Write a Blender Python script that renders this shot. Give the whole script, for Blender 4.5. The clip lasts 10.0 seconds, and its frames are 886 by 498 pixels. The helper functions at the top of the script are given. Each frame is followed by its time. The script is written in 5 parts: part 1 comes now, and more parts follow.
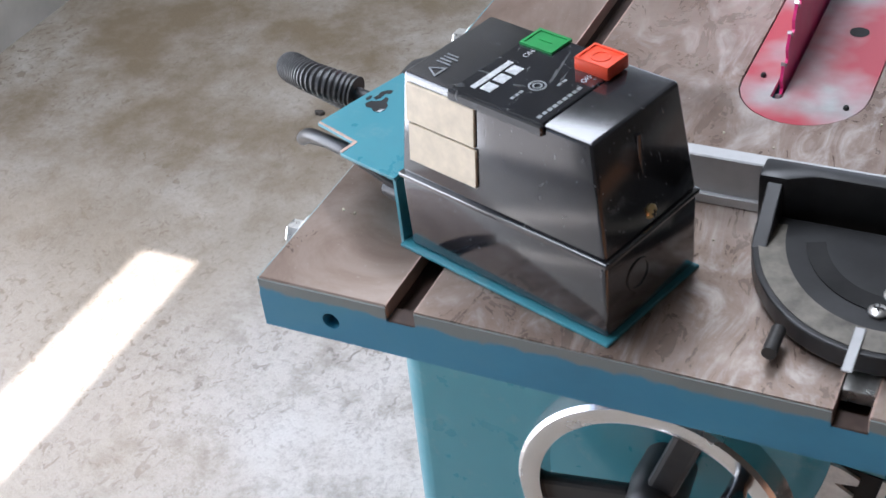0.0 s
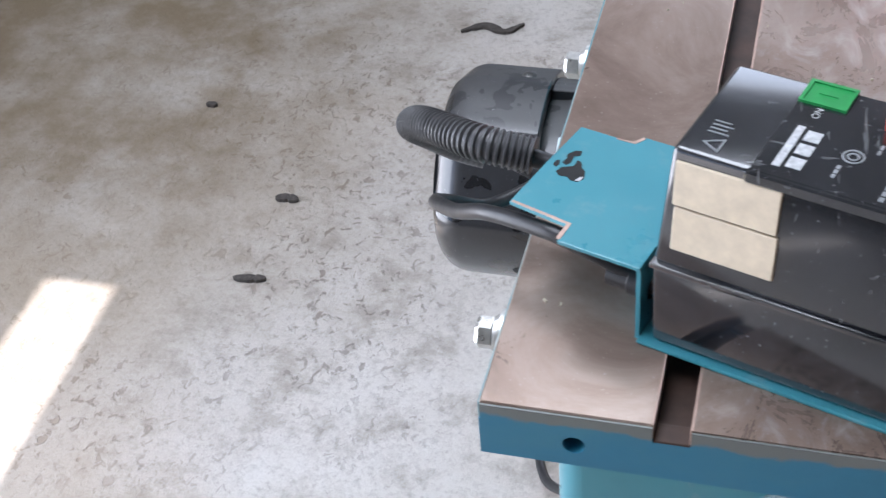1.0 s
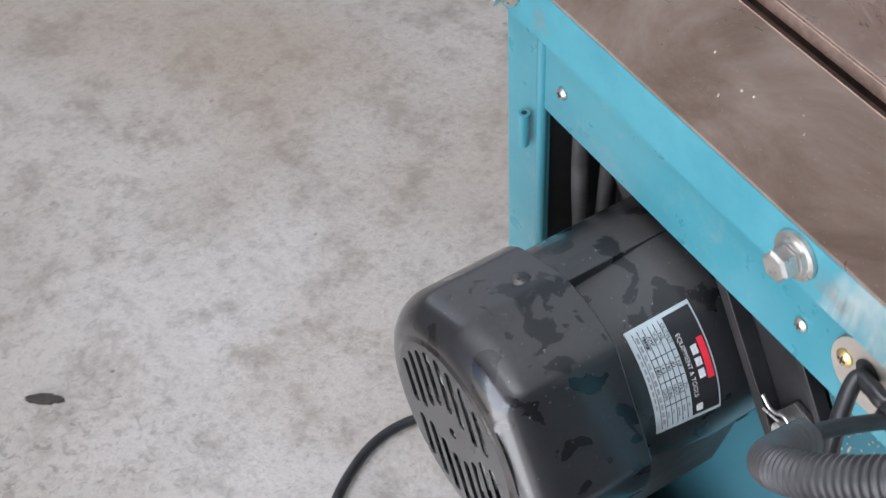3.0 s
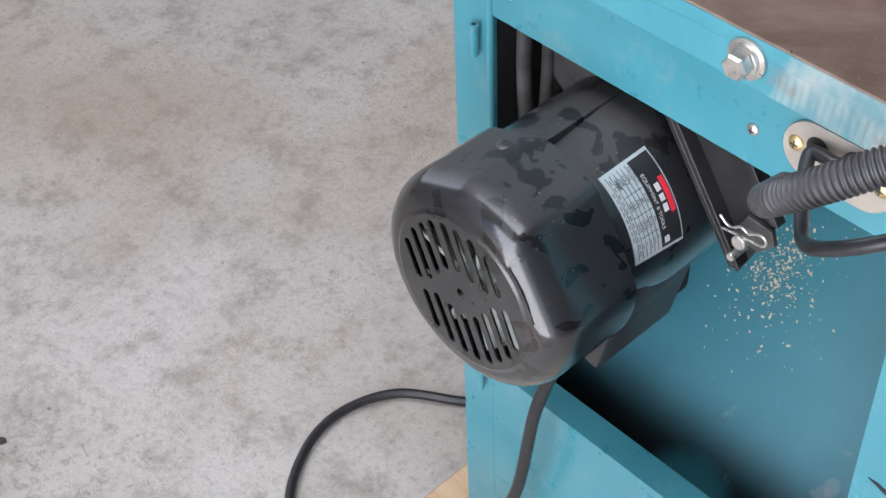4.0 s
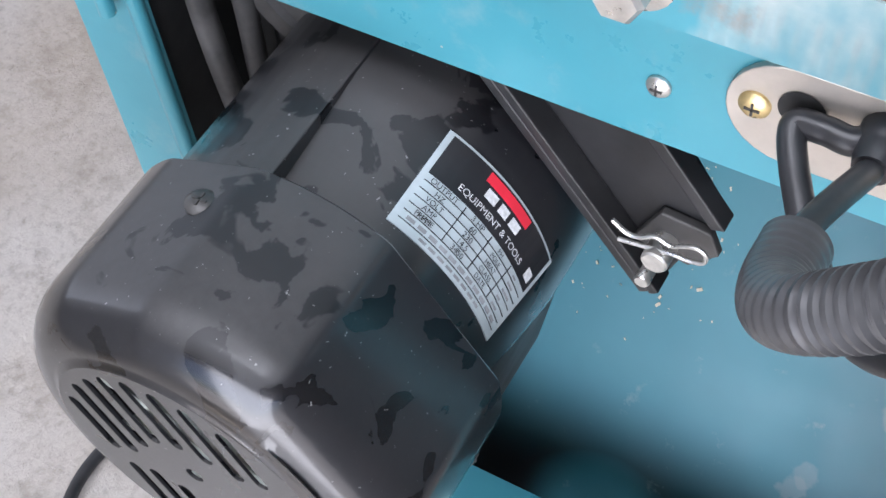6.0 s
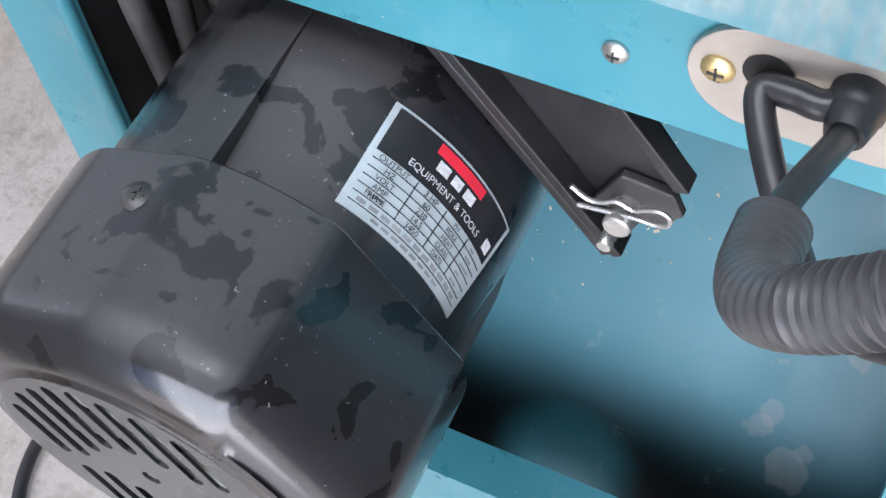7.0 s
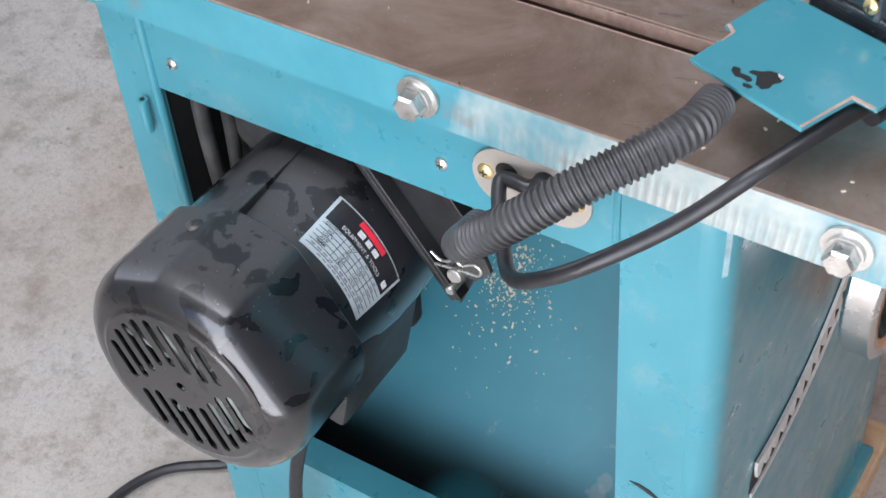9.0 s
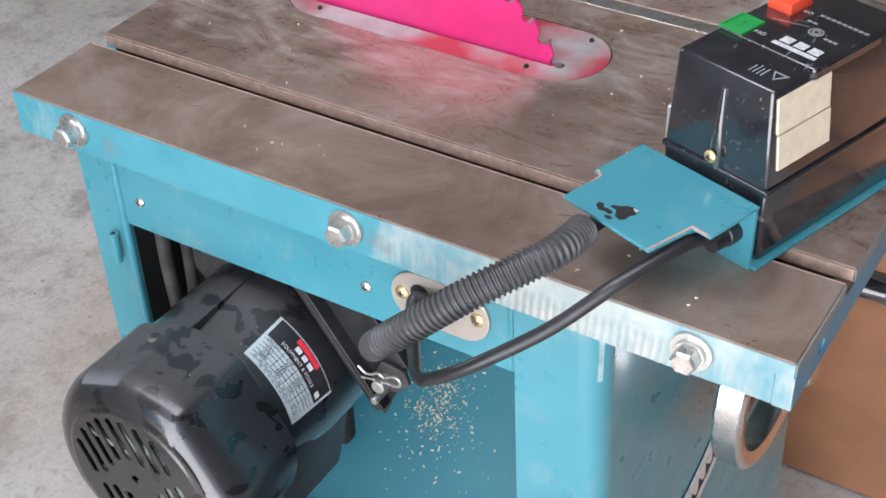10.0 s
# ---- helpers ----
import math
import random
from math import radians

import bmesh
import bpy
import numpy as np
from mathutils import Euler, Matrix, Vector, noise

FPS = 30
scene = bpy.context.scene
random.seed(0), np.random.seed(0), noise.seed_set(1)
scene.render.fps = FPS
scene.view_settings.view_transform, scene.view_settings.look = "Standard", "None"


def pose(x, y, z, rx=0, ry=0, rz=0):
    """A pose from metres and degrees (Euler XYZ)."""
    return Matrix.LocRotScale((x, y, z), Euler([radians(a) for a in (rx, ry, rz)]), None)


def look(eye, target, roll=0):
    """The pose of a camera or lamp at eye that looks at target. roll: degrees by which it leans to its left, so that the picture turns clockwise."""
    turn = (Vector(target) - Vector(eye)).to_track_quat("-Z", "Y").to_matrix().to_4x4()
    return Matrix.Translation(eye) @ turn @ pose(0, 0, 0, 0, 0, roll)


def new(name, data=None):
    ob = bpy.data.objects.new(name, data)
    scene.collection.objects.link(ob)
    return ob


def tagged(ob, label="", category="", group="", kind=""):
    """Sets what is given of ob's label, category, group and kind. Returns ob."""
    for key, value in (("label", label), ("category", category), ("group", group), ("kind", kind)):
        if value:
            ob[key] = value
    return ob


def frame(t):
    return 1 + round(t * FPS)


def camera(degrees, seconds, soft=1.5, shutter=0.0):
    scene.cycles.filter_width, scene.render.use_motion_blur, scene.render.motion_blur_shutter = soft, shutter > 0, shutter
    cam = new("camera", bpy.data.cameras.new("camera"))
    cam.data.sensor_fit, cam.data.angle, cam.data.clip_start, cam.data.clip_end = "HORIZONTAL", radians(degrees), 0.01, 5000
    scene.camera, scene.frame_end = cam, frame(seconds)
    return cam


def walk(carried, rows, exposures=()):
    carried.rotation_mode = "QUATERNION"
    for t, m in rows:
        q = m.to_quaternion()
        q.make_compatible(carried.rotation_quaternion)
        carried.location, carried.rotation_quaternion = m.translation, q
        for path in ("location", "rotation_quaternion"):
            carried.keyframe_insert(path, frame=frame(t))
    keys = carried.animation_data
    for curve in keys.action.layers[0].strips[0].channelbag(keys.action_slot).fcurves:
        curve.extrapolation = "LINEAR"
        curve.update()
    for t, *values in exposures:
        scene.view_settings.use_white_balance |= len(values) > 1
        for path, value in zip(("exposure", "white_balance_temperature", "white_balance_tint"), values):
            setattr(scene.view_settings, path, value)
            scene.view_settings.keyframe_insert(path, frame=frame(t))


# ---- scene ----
cam = camera(34.64, 10.0, soft=1.5, shutter=0.2)
PATH = [
    (0, (0.4650, -0.5794, 1.4268), (0.1546, -0.0262, 0.9394), -7.00),
    (0.5, (0.3437, -0.5025, 1.4175), (0.0708, 0.0558, 0.9137), -8.28),
    (1, (0.1496, -0.4966, 1.4246), (-0.0364, 0.0756, 0.8974), -5.46),
    (1.5, (0.0296, -0.4709, 1.3935), (-0.0968, 0.1130, 0.8615), -3.74),
    (2, (-0.0317, -0.2259, 1.3666), (-0.1160, 0.3261, 0.7937), -7.63),
    (2.2, (-0.0529, -0.1617, 1.3645), (-0.1121, 0.3828, 0.7813), -10.06),
    (3.3, (-0.5313, 0.0498, 1.4296), (-0.1840, 0.4523, 0.8318), 0.75),
    (3.5, (-0.5749, 0.0198, 1.4292), (-0.2138, 0.4259, 0.8420), -0.02),
    (4, (-0.6521, -0.0633, 1.3919), (-0.2605, 0.3593, 0.8368), -1.13),
    (4.5, (-0.6129, -0.0630, 1.3366), (-0.2159, 0.3586, 0.7847), -3.42),
    (5, (-0.5048, 0.0555, 1.2548), (-0.0923, 0.4330, 0.6827), -5.68),
    (5.5, (-0.3751, 0.1690, 1.1688), (0.0298, 0.4885, 0.5574), -6.34),
    (7, (-0.2804, 0.2355, 1.1443), (0.0861, 0.4640, 0.4709), -7.40),
    (7.5, (-0.3113, 0.2234, 1.1713), (0.0738, 0.4430, 0.5054), -5.55),
    (8, (-0.3573, 0.1834, 1.2257), (0.0422, 0.4118, 0.5712), -4.14),
    (8.5, (-0.4484, 0.0683, 1.2942), (-0.0134, 0.3543, 0.6868), -4.89),
    (9, (-0.5710, -0.0586, 1.3917), (-0.1010, 0.2668, 0.8320), -3.95),
    (9.5, (-0.6569, -0.1367, 1.4489), (-0.1497, 0.2102, 0.9367), -2.83),
    (10, (-0.6817, -0.1732, 1.4637), (-0.1438, 0.1704, 0.9813), -1.62),
]
EXPOSURE = [(0.0, 1.28, 6200, 16), (1.0, 1.24, 6150, 17), (1.5, 1.10, 6200, 17), (2.0, 0.94, 6300, 17), (2.5, 1.01, 6450, 16), (3.3, 1.10, 6600, 18),
            (5.0, 1.20, 6600, 18), (6.0, 1.36, 6450, 20), (7.5, 1.36, 6450, 20), (8.5, 1.20, 6500, 18), (10.0, 1.26, 6600, 18)]
walk(cam, [(t, look(e, g, r)) for t, e, g, r in PATH], EXPOSURE)

# ---- world, sun, large lights ----
SUN_EL, SUN_AZ = 68.5, 9.5      # the sun stands to the -x side, a little towards -y
world = bpy.data.worlds.new("sky")
scene.world = world
world.use_nodes = True
wn = world.node_tree
sky = wn.nodes.new("ShaderNodeTexSky")
sky.sky_type, sky.sun_disc = "NISHITA", False
sky.sun_elevation, sky.sun_rotation = radians(SUN_EL), radians(270 - SUN_AZ)
wn.links.new(sky.outputs[0], wn.nodes["Background"].inputs[0])
wn.nodes["Background"].inputs[1].default_value = 0.085


def lamp(name, kind, m, energy, color=(1, 1, 1), **more):
    data = bpy.data.lights.new(name, kind)
    data.energy, data.color = energy, color
    ob = new(name, data)
    ob.matrix_world = m
    if kind == "AREA":
        data.shape, data.size, data.size_y = "RECTANGLE", more["size"], more["size_y"]
    else:
        data.angle = radians(0.5)
    return ob


ca, sa = math.cos(radians(SUN_AZ)), math.sin(radians(SUN_AZ))
ce, se = math.cos(radians(SUN_EL)), math.sin(radians(SUN_EL))
lamp("sun", "SUN", look((-6 * ca * ce, -6 * sa * ce, 6 * se), (0, 0, 0)), 5.0, (1.0, 0.99, 0.985))
# skylight through the unseen wide doorway and back window; overhead lamp is added fill
lamp("doorway_light", "AREA", look((-1.70, -0.25, 1.02), (1.0, -0.25, 1.00)), 26.0, (0.87, 0.94, 1.0), size=1.7, size_y=1.9)
lamp("overhead_fill", "AREA", look((-0.60, 0.60, 3.19), (-0.60, 0.601, 0.0)), 37.0, (0.86, 0.935, 1.0), size=1.2, size_y=2.7)
lamp("window_light", "AREA", look((0.7, 4.38, 2.0), (0.7, 0.0, 1.2)), 14.0, (0.88, 0.945, 1.0), size=3.0, size_y=1.4)


# ---- materials ----
def material(name):
    m = bpy.data.materials.new(name)
    m.use_nodes = True
    nt = m.node_tree
    b = nt.nodes["Principled BSDF"]
    return m, nt, b


def tex(nt, scale, detail=6.0, rough=0.6, stretch=None, obj=False, distortion=0.0):
    """Noise in metres; returns its factor socket."""
    g = nt.nodes.new("ShaderNodeTexCoord") if obj else nt.nodes.new("ShaderNodeNewGeometry")
    out = g.outputs["Object"] if obj else g.outputs["Position"]
    if stretch:
        mp = nt.nodes.new("ShaderNodeMapping")
        mp.inputs["Scale"].default_value = stretch
        nt.links.new(out, mp.inputs["Vector"])
        out = mp.outputs[0]
    n = nt.nodes.new("ShaderNodeTexNoise")
    n.inputs["Scale"].default_value, n.inputs["Detail"].default_value = scale, detail
    n.inputs["Roughness"].default_value, n.inputs["Distortion"].default_value = rough, distortion
    nt.links.new(out, n.inputs["Vector"])
    return n.outputs[0]


def ramp(nt, fac, stops):
    r = nt.nodes.new("ShaderNodeValToRGB")
    e = r.color_ramp.elements
    while len(e) < len(stops):
        e.new(0.5)
    for k, (p, c) in enumerate(stops):
        e[k].position = p
        e[k].color = (*c, 1) if isinstance(c, tuple) else (c, c, c, 1)
    nt.links.new(fac, r.inputs[0])
    return r.outputs[0]


def mix(nt, fac, a, b, mode="MIX"):
    n = nt.nodes.new("ShaderNodeMix")
    n.data_type, n.blend_type = "RGBA", mode
    for sock, v in ((n.inputs[0], fac), (n.inputs[6], a), (n.inputs[7], b)):
        if isinstance(v, (int, float)):
            sock.default_value = v
        elif isinstance(v, tuple):
            sock.default_value = (*v, 1)
        else:
            nt.links.new(v, sock)
    return n.outputs[2]


def bump(nt, b, height, strength, dist=0.001):
    n = nt.nodes.new("ShaderNodeBump")
    n.inputs["Strength"].default_value, n.inputs["Distance"].default_value = strength, dist
    nt.links.new(height, n.inputs["Height"])
    nt.links.new(n.outputs[0], b.inputs["Normal"])


def simple(name, color, rough=0.5, metal=0.0, vary=0.25, scale=60.0, bumps=0.15):
    m, nt, b = material(name)
    f = tex(nt, scale)
    lo = tuple(c * (1 - vary) for c in color)
    hi = tuple(min(1, c * (1 + vary)) for c in color)
    nt.links.new(ramp(nt, f, [(0.3, lo), (0.7, hi)]), b.inputs["Base Color"])
    nt.links.new(ramp(nt, tex(nt, scale * 0.4), [(0.3, max(0.02, rough - 0.1)), (0.7, min(1, rough + 0.12))]), b.inputs["Roughness"])
    b.inputs["Metallic"].default_value = metal
    bump(nt, b, tex(nt, scale * 6), bumps, 0.0004)
    return m


def make_teal():
    m, nt, b = material("teal_paint")
    f = tex(nt, 7, 4)
    col = ramp(nt, f, [(0.3, (0.040, 0.225, 0.280)), (0.7, (0.055, 0.270, 0.325))])
    dust = ramp(nt, tex(nt, 22, 8, 0.7), [(0.56, 0.0), (0.75, 0.35)])
    col = mix(nt, dust, col, (0.32, 0.38, 0.37))
    nick = ramp(nt, tex(nt, 90, 4, 0.55), [(0.735, 0.0), (0.75, 1.0)])
    col = mix(nt, nick, col, (0.42, 0.37, 0.32))
    nt.links.new(col, b.inputs["Base Color"])
    nt.links.new(ramp(nt, tex(nt, 30), [(0.3, 0.24), (0.7, 0.42)]), b.inputs["Roughness"])
    b.inputs["Coat Weight"].default_value, b.inputs["Coat Roughness"].default_value = 0.5, 0.10
    bump(nt, b, tex(nt, 260, 3), 0.12, 0.0003)
    return m


def make_chute():
    """Teal darkened to black by painted shade, a round spot behind the dust port; dried drops."""
    m, nt, b = material("chute_shaded_teal")
    g = nt.nodes.new("ShaderNodeNewGeometry")
    sep = nt.nodes.new("ShaderNodeSeparateXYZ")
    nt.links.new(g.outputs["Position"], sep.inputs[0])
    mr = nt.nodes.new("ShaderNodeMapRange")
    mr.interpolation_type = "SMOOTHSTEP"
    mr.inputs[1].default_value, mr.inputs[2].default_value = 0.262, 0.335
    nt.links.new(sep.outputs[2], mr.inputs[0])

    def spot(at, r0, r1, wobble=0.0):
        d = nt.nodes.new("ShaderNodeVectorMath")
        d.operation = "DISTANCE"
        d.inputs[1].default_value = at
        nt.links.new(g.outputs["Position"], d.inputs[0])
        out = d.outputs["Value"]
        if wobble:
            ad = nt.nodes.new("ShaderNodeMath")
            ad.operation = "MULTIPLY_ADD"
            ad.inputs[1].default_value = wobble
            nt.links.new(tex(nt, 45, 4), ad.inputs[0])
            nt.links.new(out, ad.inputs[2])
            out = ad.outputs[0]
        q = nt.nodes.new("ShaderNodeMapRange")
        q.interpolation_type = "SMOOTHSTEP"
        q.inputs[1].default_value, q.inputs[2].default_value = r1, r0
        nt.links.new(out, q.inputs[0])
        return q.outputs[0]

    # Cabinet teal darkened for the shade inside the hatch, black towards the bottom.
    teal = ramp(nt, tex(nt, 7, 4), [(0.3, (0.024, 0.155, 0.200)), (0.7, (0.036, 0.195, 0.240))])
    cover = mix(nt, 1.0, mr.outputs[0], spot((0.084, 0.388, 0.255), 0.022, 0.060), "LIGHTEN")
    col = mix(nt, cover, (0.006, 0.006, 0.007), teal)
    for at, r in (((0.137, 0.271, 0.325), 0.008), ((0.131, 0.276, 0.316), 0.009), ((0.116, 0.250, 0.297), 0.014), ((0.172, 0.233, 0.371), 0.010), ((0.125, 0.243, 0.309), 0.006)):
        dr = mix(nt, 1.0, spot(at, r + 0.0085, r + 0.0115, 0.02), (0.26, 0.26, 0.26), "MULTIPLY")
        col = mix(nt, dr, col, (0.28, 0.30, 0.29))
    dust = ramp(nt, tex(nt, 60, 8, 0.7), [(0.62, 0.0), (0.75, 0.4)])
    col = mix(nt, dust, col, (0.25, 0.33, 0.33))
    nt.links.new(col, b.inputs["Base Color"])
    nt.links.new(ramp(nt, tex(nt, 30), [(0.3, 0.34), (0.7, 0.5)]), b.inputs["Roughness"])
    bump(nt, b, tex(nt, 260, 3), 0.12, 0.0003)
    return m


def make_skirt():
    """Ground casting edge: teal paint rubbed through to pale filler and bare brown metal along y."""
    m, nt, b = material("worn_casting_edge")
    big = tex(nt, 9, 5, 0.6, stretch=(1, 1, 0.6))
    teal = ramp(nt, tex(nt, 14), [(0.3, (0.040, 0.225, 0.280)), (0.7, (0.062, 0.280, 0.335))])
    pale = ramp(nt, tex(nt, 60, 6), [(0.3, (0.29, 0.37, 0.36)), (0.7, (0.46, 0.48, 0.45))])
    # bare filler between the middle and front bolts
    g = nt.nodes.new("ShaderNodeNewGeometry")
    sep = nt.nodes.new("ShaderNodeSeparateXYZ")
    nt.links.new(g.outputs["Position"], sep.inputs[0])
    zone = ramp(nt, sep.outputs[1], [(0.0, 0.32), (0.03, 0.32), (0.10, 0.42), (0.29, 0.40), (0.37, 0.04), (0.58, 0.04), (0.66, 0.20)])
    add = nt.nodes.new("ShaderNodeMath")
    add.operation = "ADD"
    nt.links.new(zone, add.inputs[0])
    nt.links.new(big, add.inputs[1])
    wear = ramp(nt, add.outputs[0], [(0.72, 0.0), (0.90, 1.0)])
    col = mix(nt, wear, teal, pale)
    rust = ramp(nt, tex(nt, 16, 8, 0.65), [(0.60, 0.0), (0.72, 0.8)])
    col = mix(nt, rust, col, (0.22, 0.15, 0.11))
    nt.links.new(col, b.inputs["Base Color"])
    nt.links.new(ramp(nt, tex(nt, 40), [(0.3, 0.35), (0.7, 0.6)]), b.inputs["Roughness"])
    # slanted grinder chatter
    mp = nt.nodes.new("ShaderNodeMapping")
    mp.inputs["Rotation"].default_value = (radians(-4), 0, 0)
    nt.links.new(g.outputs["Position"], mp.inputs["Vector"])
    w = nt.nodes.new("ShaderNodeTexWave")
    w.bands_direction = "Y"
    w.inputs["Scale"].default_value, w.inputs["Distortion"].default_value = 52.0, 0.5
    w.inputs["Detail"].default_value = 1.5
    nt.links.new(mp.outputs[0], w.inputs["Vector"])
    hm = mix(nt, wear, (0.5, 0.5, 0.5), w.outputs[0])
    cut = mix(nt, 1.0, ramp(nt, w.outputs[0], [(0.15, 1.0), (0.50, 0.0)]), wear, "MULTIPLY")
    cut = mix(nt, 1.0, cut, ramp(nt, tex(nt, 25, 4), [(0.36, 0.15), (0.56, 0.75)]), "MULTIPLY")
    low = nt.nodes.new("ShaderNodeMapRange")
    low.inputs[1].default_value, low.inputs[2].default_value = 0.846, 0.838
    nt.links.new(sep.outputs[2], low.inputs[0])
    cut = mix(nt, 1.0, cut, low.outputs[0], "MULTIPLY")
    hm = mix(nt, low.outputs[0], (0.5, 0.5, 0.5), hm)
    nt.links.new(mix(nt, cut, col, (0.27, 0.29, 0.27)), b.inputs["Base Color"])
    bump(nt, b, hm, 0.9, 0.0012)
    return m


def make_front_edge():
    m, nt, b = material("front_edge_dim_teal")
    f = tex(nt, 10, 6, 0.6, stretch=(0.6, 1, 1))
    # Darker, bluer copy of the teal, standing for less light on the front.
    col = ramp(nt, f, [(0.3, (0.02, 0.15, 0.25)), (0.55, (0.03, 0.20, 0.32)), (0.75, (0.05, 0.22, 0.30))])
    g = nt.nodes.new("ShaderNodeNewGeometry")
    sep = nt.nodes.new("ShaderNodeSeparateXYZ")
    nt.links.new(g.outputs["Position"], sep.inputs[0])
    mr = nt.nodes.new("ShaderNodeMapRange")
    mr.inputs[1].default_value, mr.inputs[2].default_value = 0.842, 0.860
    nt.links.new(sep.outputs[2], mr.inputs[0])
    n2 = tex(nt, 30, 6)
    ad = nt.nodes.new("ShaderNodeMath")
    ad.operation = "MULTIPLY_ADD"
    nt.links.new(n2, ad.inputs[0])
    ad.inputs[1].default_value = 0.9
    nt.links.new(mr.outputs[0], ad.inputs[2])
    worn = ramp(nt, ad.outputs[0], [(0.85, 0.0), (1.25, 0.85)])
    nt.links.new(mix(nt, worn, col, (0.20, 0.19, 0.16)), b.inputs["Base Color"])
    b.inputs["Roughness"].default_value = 0.42
    bump(nt, b, tex(nt, 200, 4), 0.25, 0.0004)
    return m


H_TOP = 0.86


def make_iron():
    """Planed cast iron with a brown oily film, scuffs and dust; pink paint dust near the throat."""
    m, nt, b = material("cast_iron_top")
    f = tex(nt, 9, 10, 0.68, distortion=0.6)
    col = ramp(nt, f, [(0.28, (0.17, 0.115, 0.088)), (0.46, (0.30, 0.22, 0.178)), (0.62, (0.42, 0.335, 0.285)), (0.8, (0.54, 0.475, 0.43))])
    sm = tex(nt, 26, 8, 0.7, stretch=(1.2, 0.5, 1), distortion=1.6)
    g = nt.nodes.new("ShaderNodeNewGeometry")
    sx = nt.nodes.new("ShaderNodeSeparateXYZ")
    nt.links.new(g.outputs["Position"], sx.inputs[0])
    mr = nt.nodes.new("ShaderNodeMapRange")
    mr.inputs[1].default_value, mr.inputs[2].default_value, mr.inputs[3].default_value = 0.08, 0.17, 0.2
    nt.links.new(sx.outputs[0], mr.inputs[0])
    worn = mr.outputs[0]
    sm = mix(nt, worn, (0.46, 0.46, 0.46), sm)
    col = mix(nt, ramp(nt, sm, [(0.50, 0.0), (0.66, 0.65)]), col, (0.60, 0.55, 0.515))
    dk = mix(nt, worn, (0.53, 0.53, 0.53), tex(nt, 5, 6, 0.6, distortion=1.0))
    col = mix(nt, ramp(nt, dk, [(0.50, 0.0), (0.66, 0.55)]), col, (0.10, 0.068, 0.052))
    speck = ramp(nt, tex(nt, 420, 2, 0.5), [(0.70, 0.0), (0.74, 0.7)])
    col = mix(nt, speck, col, (0.45, 0.40, 0.36))
    nt.links.new(col, b.inputs["Base Color"])
    b.inputs["Metallic"].default_value = 0.50
    nt.links.new(ramp(nt, sm, [(0.32, 0.20), (0.66, 0.42)]), b.inputs["Roughness"])
    bump(nt, b, tex(nt, 500, 4, stretch=(1, 0.15, 1)), 0.10, 0.0003)
    return m


def make_motor_black():
    m, nt, b = material("black_motor_paint")
    n1 = tex(nt, 33, 4, 0.5, distortion=0.7)
    mask = ramp(nt, n1, [(0.575, 0.0), (0.592, 0.95)])         # dust film with wiped, oily islands
    fine = tex(nt, 220, 5, 0.7)
    film = tex(nt, 8, 5, 0.6)
    dust = ramp(nt, fine, [(0.3, (0.009, 0.0095, 0.011)), (0.75, (0.024, 0.024, 0.026))])
    dust = mix(nt, ramp(nt, film, [(0.42, 0.0), (0.66, 0.7)]), dust, (0.042, 0.041, 0.042))
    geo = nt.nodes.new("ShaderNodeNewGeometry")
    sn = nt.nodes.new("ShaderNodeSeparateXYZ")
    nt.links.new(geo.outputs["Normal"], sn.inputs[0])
    # Faces pointing up get a paler, matter tone, the sides a darker one.
    upward = ramp(nt, sn.outputs[2], [(0.78, 0.0), (0.92, 1.0)])
    dust = mix(nt, upward, mix(nt, 0.62, dust, (0.008, 0.009, 0.012)), mix(nt, 0.40, dust, (0.050, 0.048, 0.047)))
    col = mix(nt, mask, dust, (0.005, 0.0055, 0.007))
    sp = ramp(nt, tex(nt, 420, 2), [(0.715, 0.0), (0.75, 0.5)])
    col = mix(nt, sp, col, (0.30, 0.30, 0.30))
    nt.links.new(col, b.inputs["Base Color"])
    gloss = ramp(nt, n1, [(0.575, 0.36), (0.592, 0.24)])
    nt.links.new(mix(nt, upward, gloss, (0.55, 0.55, 0.55)), b.inputs["Roughness"])
    nt.links.new(mix(nt, upward, (0.9, 0.9, 0.9), (0.05, 0.05, 0.05)), b.inputs["Coat Weight"])
    b.inputs["Coat Roughness"].default_value = 0.13
    bump(nt, b, fine, 0.12, 0.0004)
    return m


def make_black_plastic():
    """Moulded black housing with rubbed sheen, dust specks and pale hairline scratches."""
    m, nt, b = material("black_plastic")
    col = ramp(nt, tex(nt, 35), [(0.3, (0.009, 0.010, 0.012)), (0.7, (0.018, 0.020, 0.025))])
    speck = ramp(nt, tex(nt, 380, 2, 0.5), [(0.70, 0.0), (0.74, 0.7)])
    col = mix(nt, speck, col, (0.22, 0.22, 0.22))
    patches = ramp(nt, tex(nt, 16, 4), [(0.48, 0.0), (0.60, 1.0)])
    for st in ((9, 1, 4), (2, 11, 4)):
        hair = ramp(nt, tex(nt, 26, 3, 0.5, stretch=st, distortion=0.4), [(0.665, 0.0), (0.685, 0.6)])
        col = mix(nt, mix(nt, 1.0, hair, patches, "MULTIPLY"), col, (0.17, 0.175, 0.18))
    smear = ramp(nt, tex(nt, 13, 6, 0.65, distortion=0.8), [(0.50, 0.0), (0.72, 0.5)])
    col = mix(nt, smear, col, (0.040, 0.042, 0.047))
    nt.links.new(col, b.inputs["Base Color"])
    nt.links.new(ramp(nt, tex(nt, 14), [(0.3, 0.10), (0.7, 0.27)]), b.inputs["Roughness"])
    b.inputs["Specular IOR Level"].default_value = 0.5
    bump(nt, b, tex(nt, 210), 0.06, 0.0004)
    return m


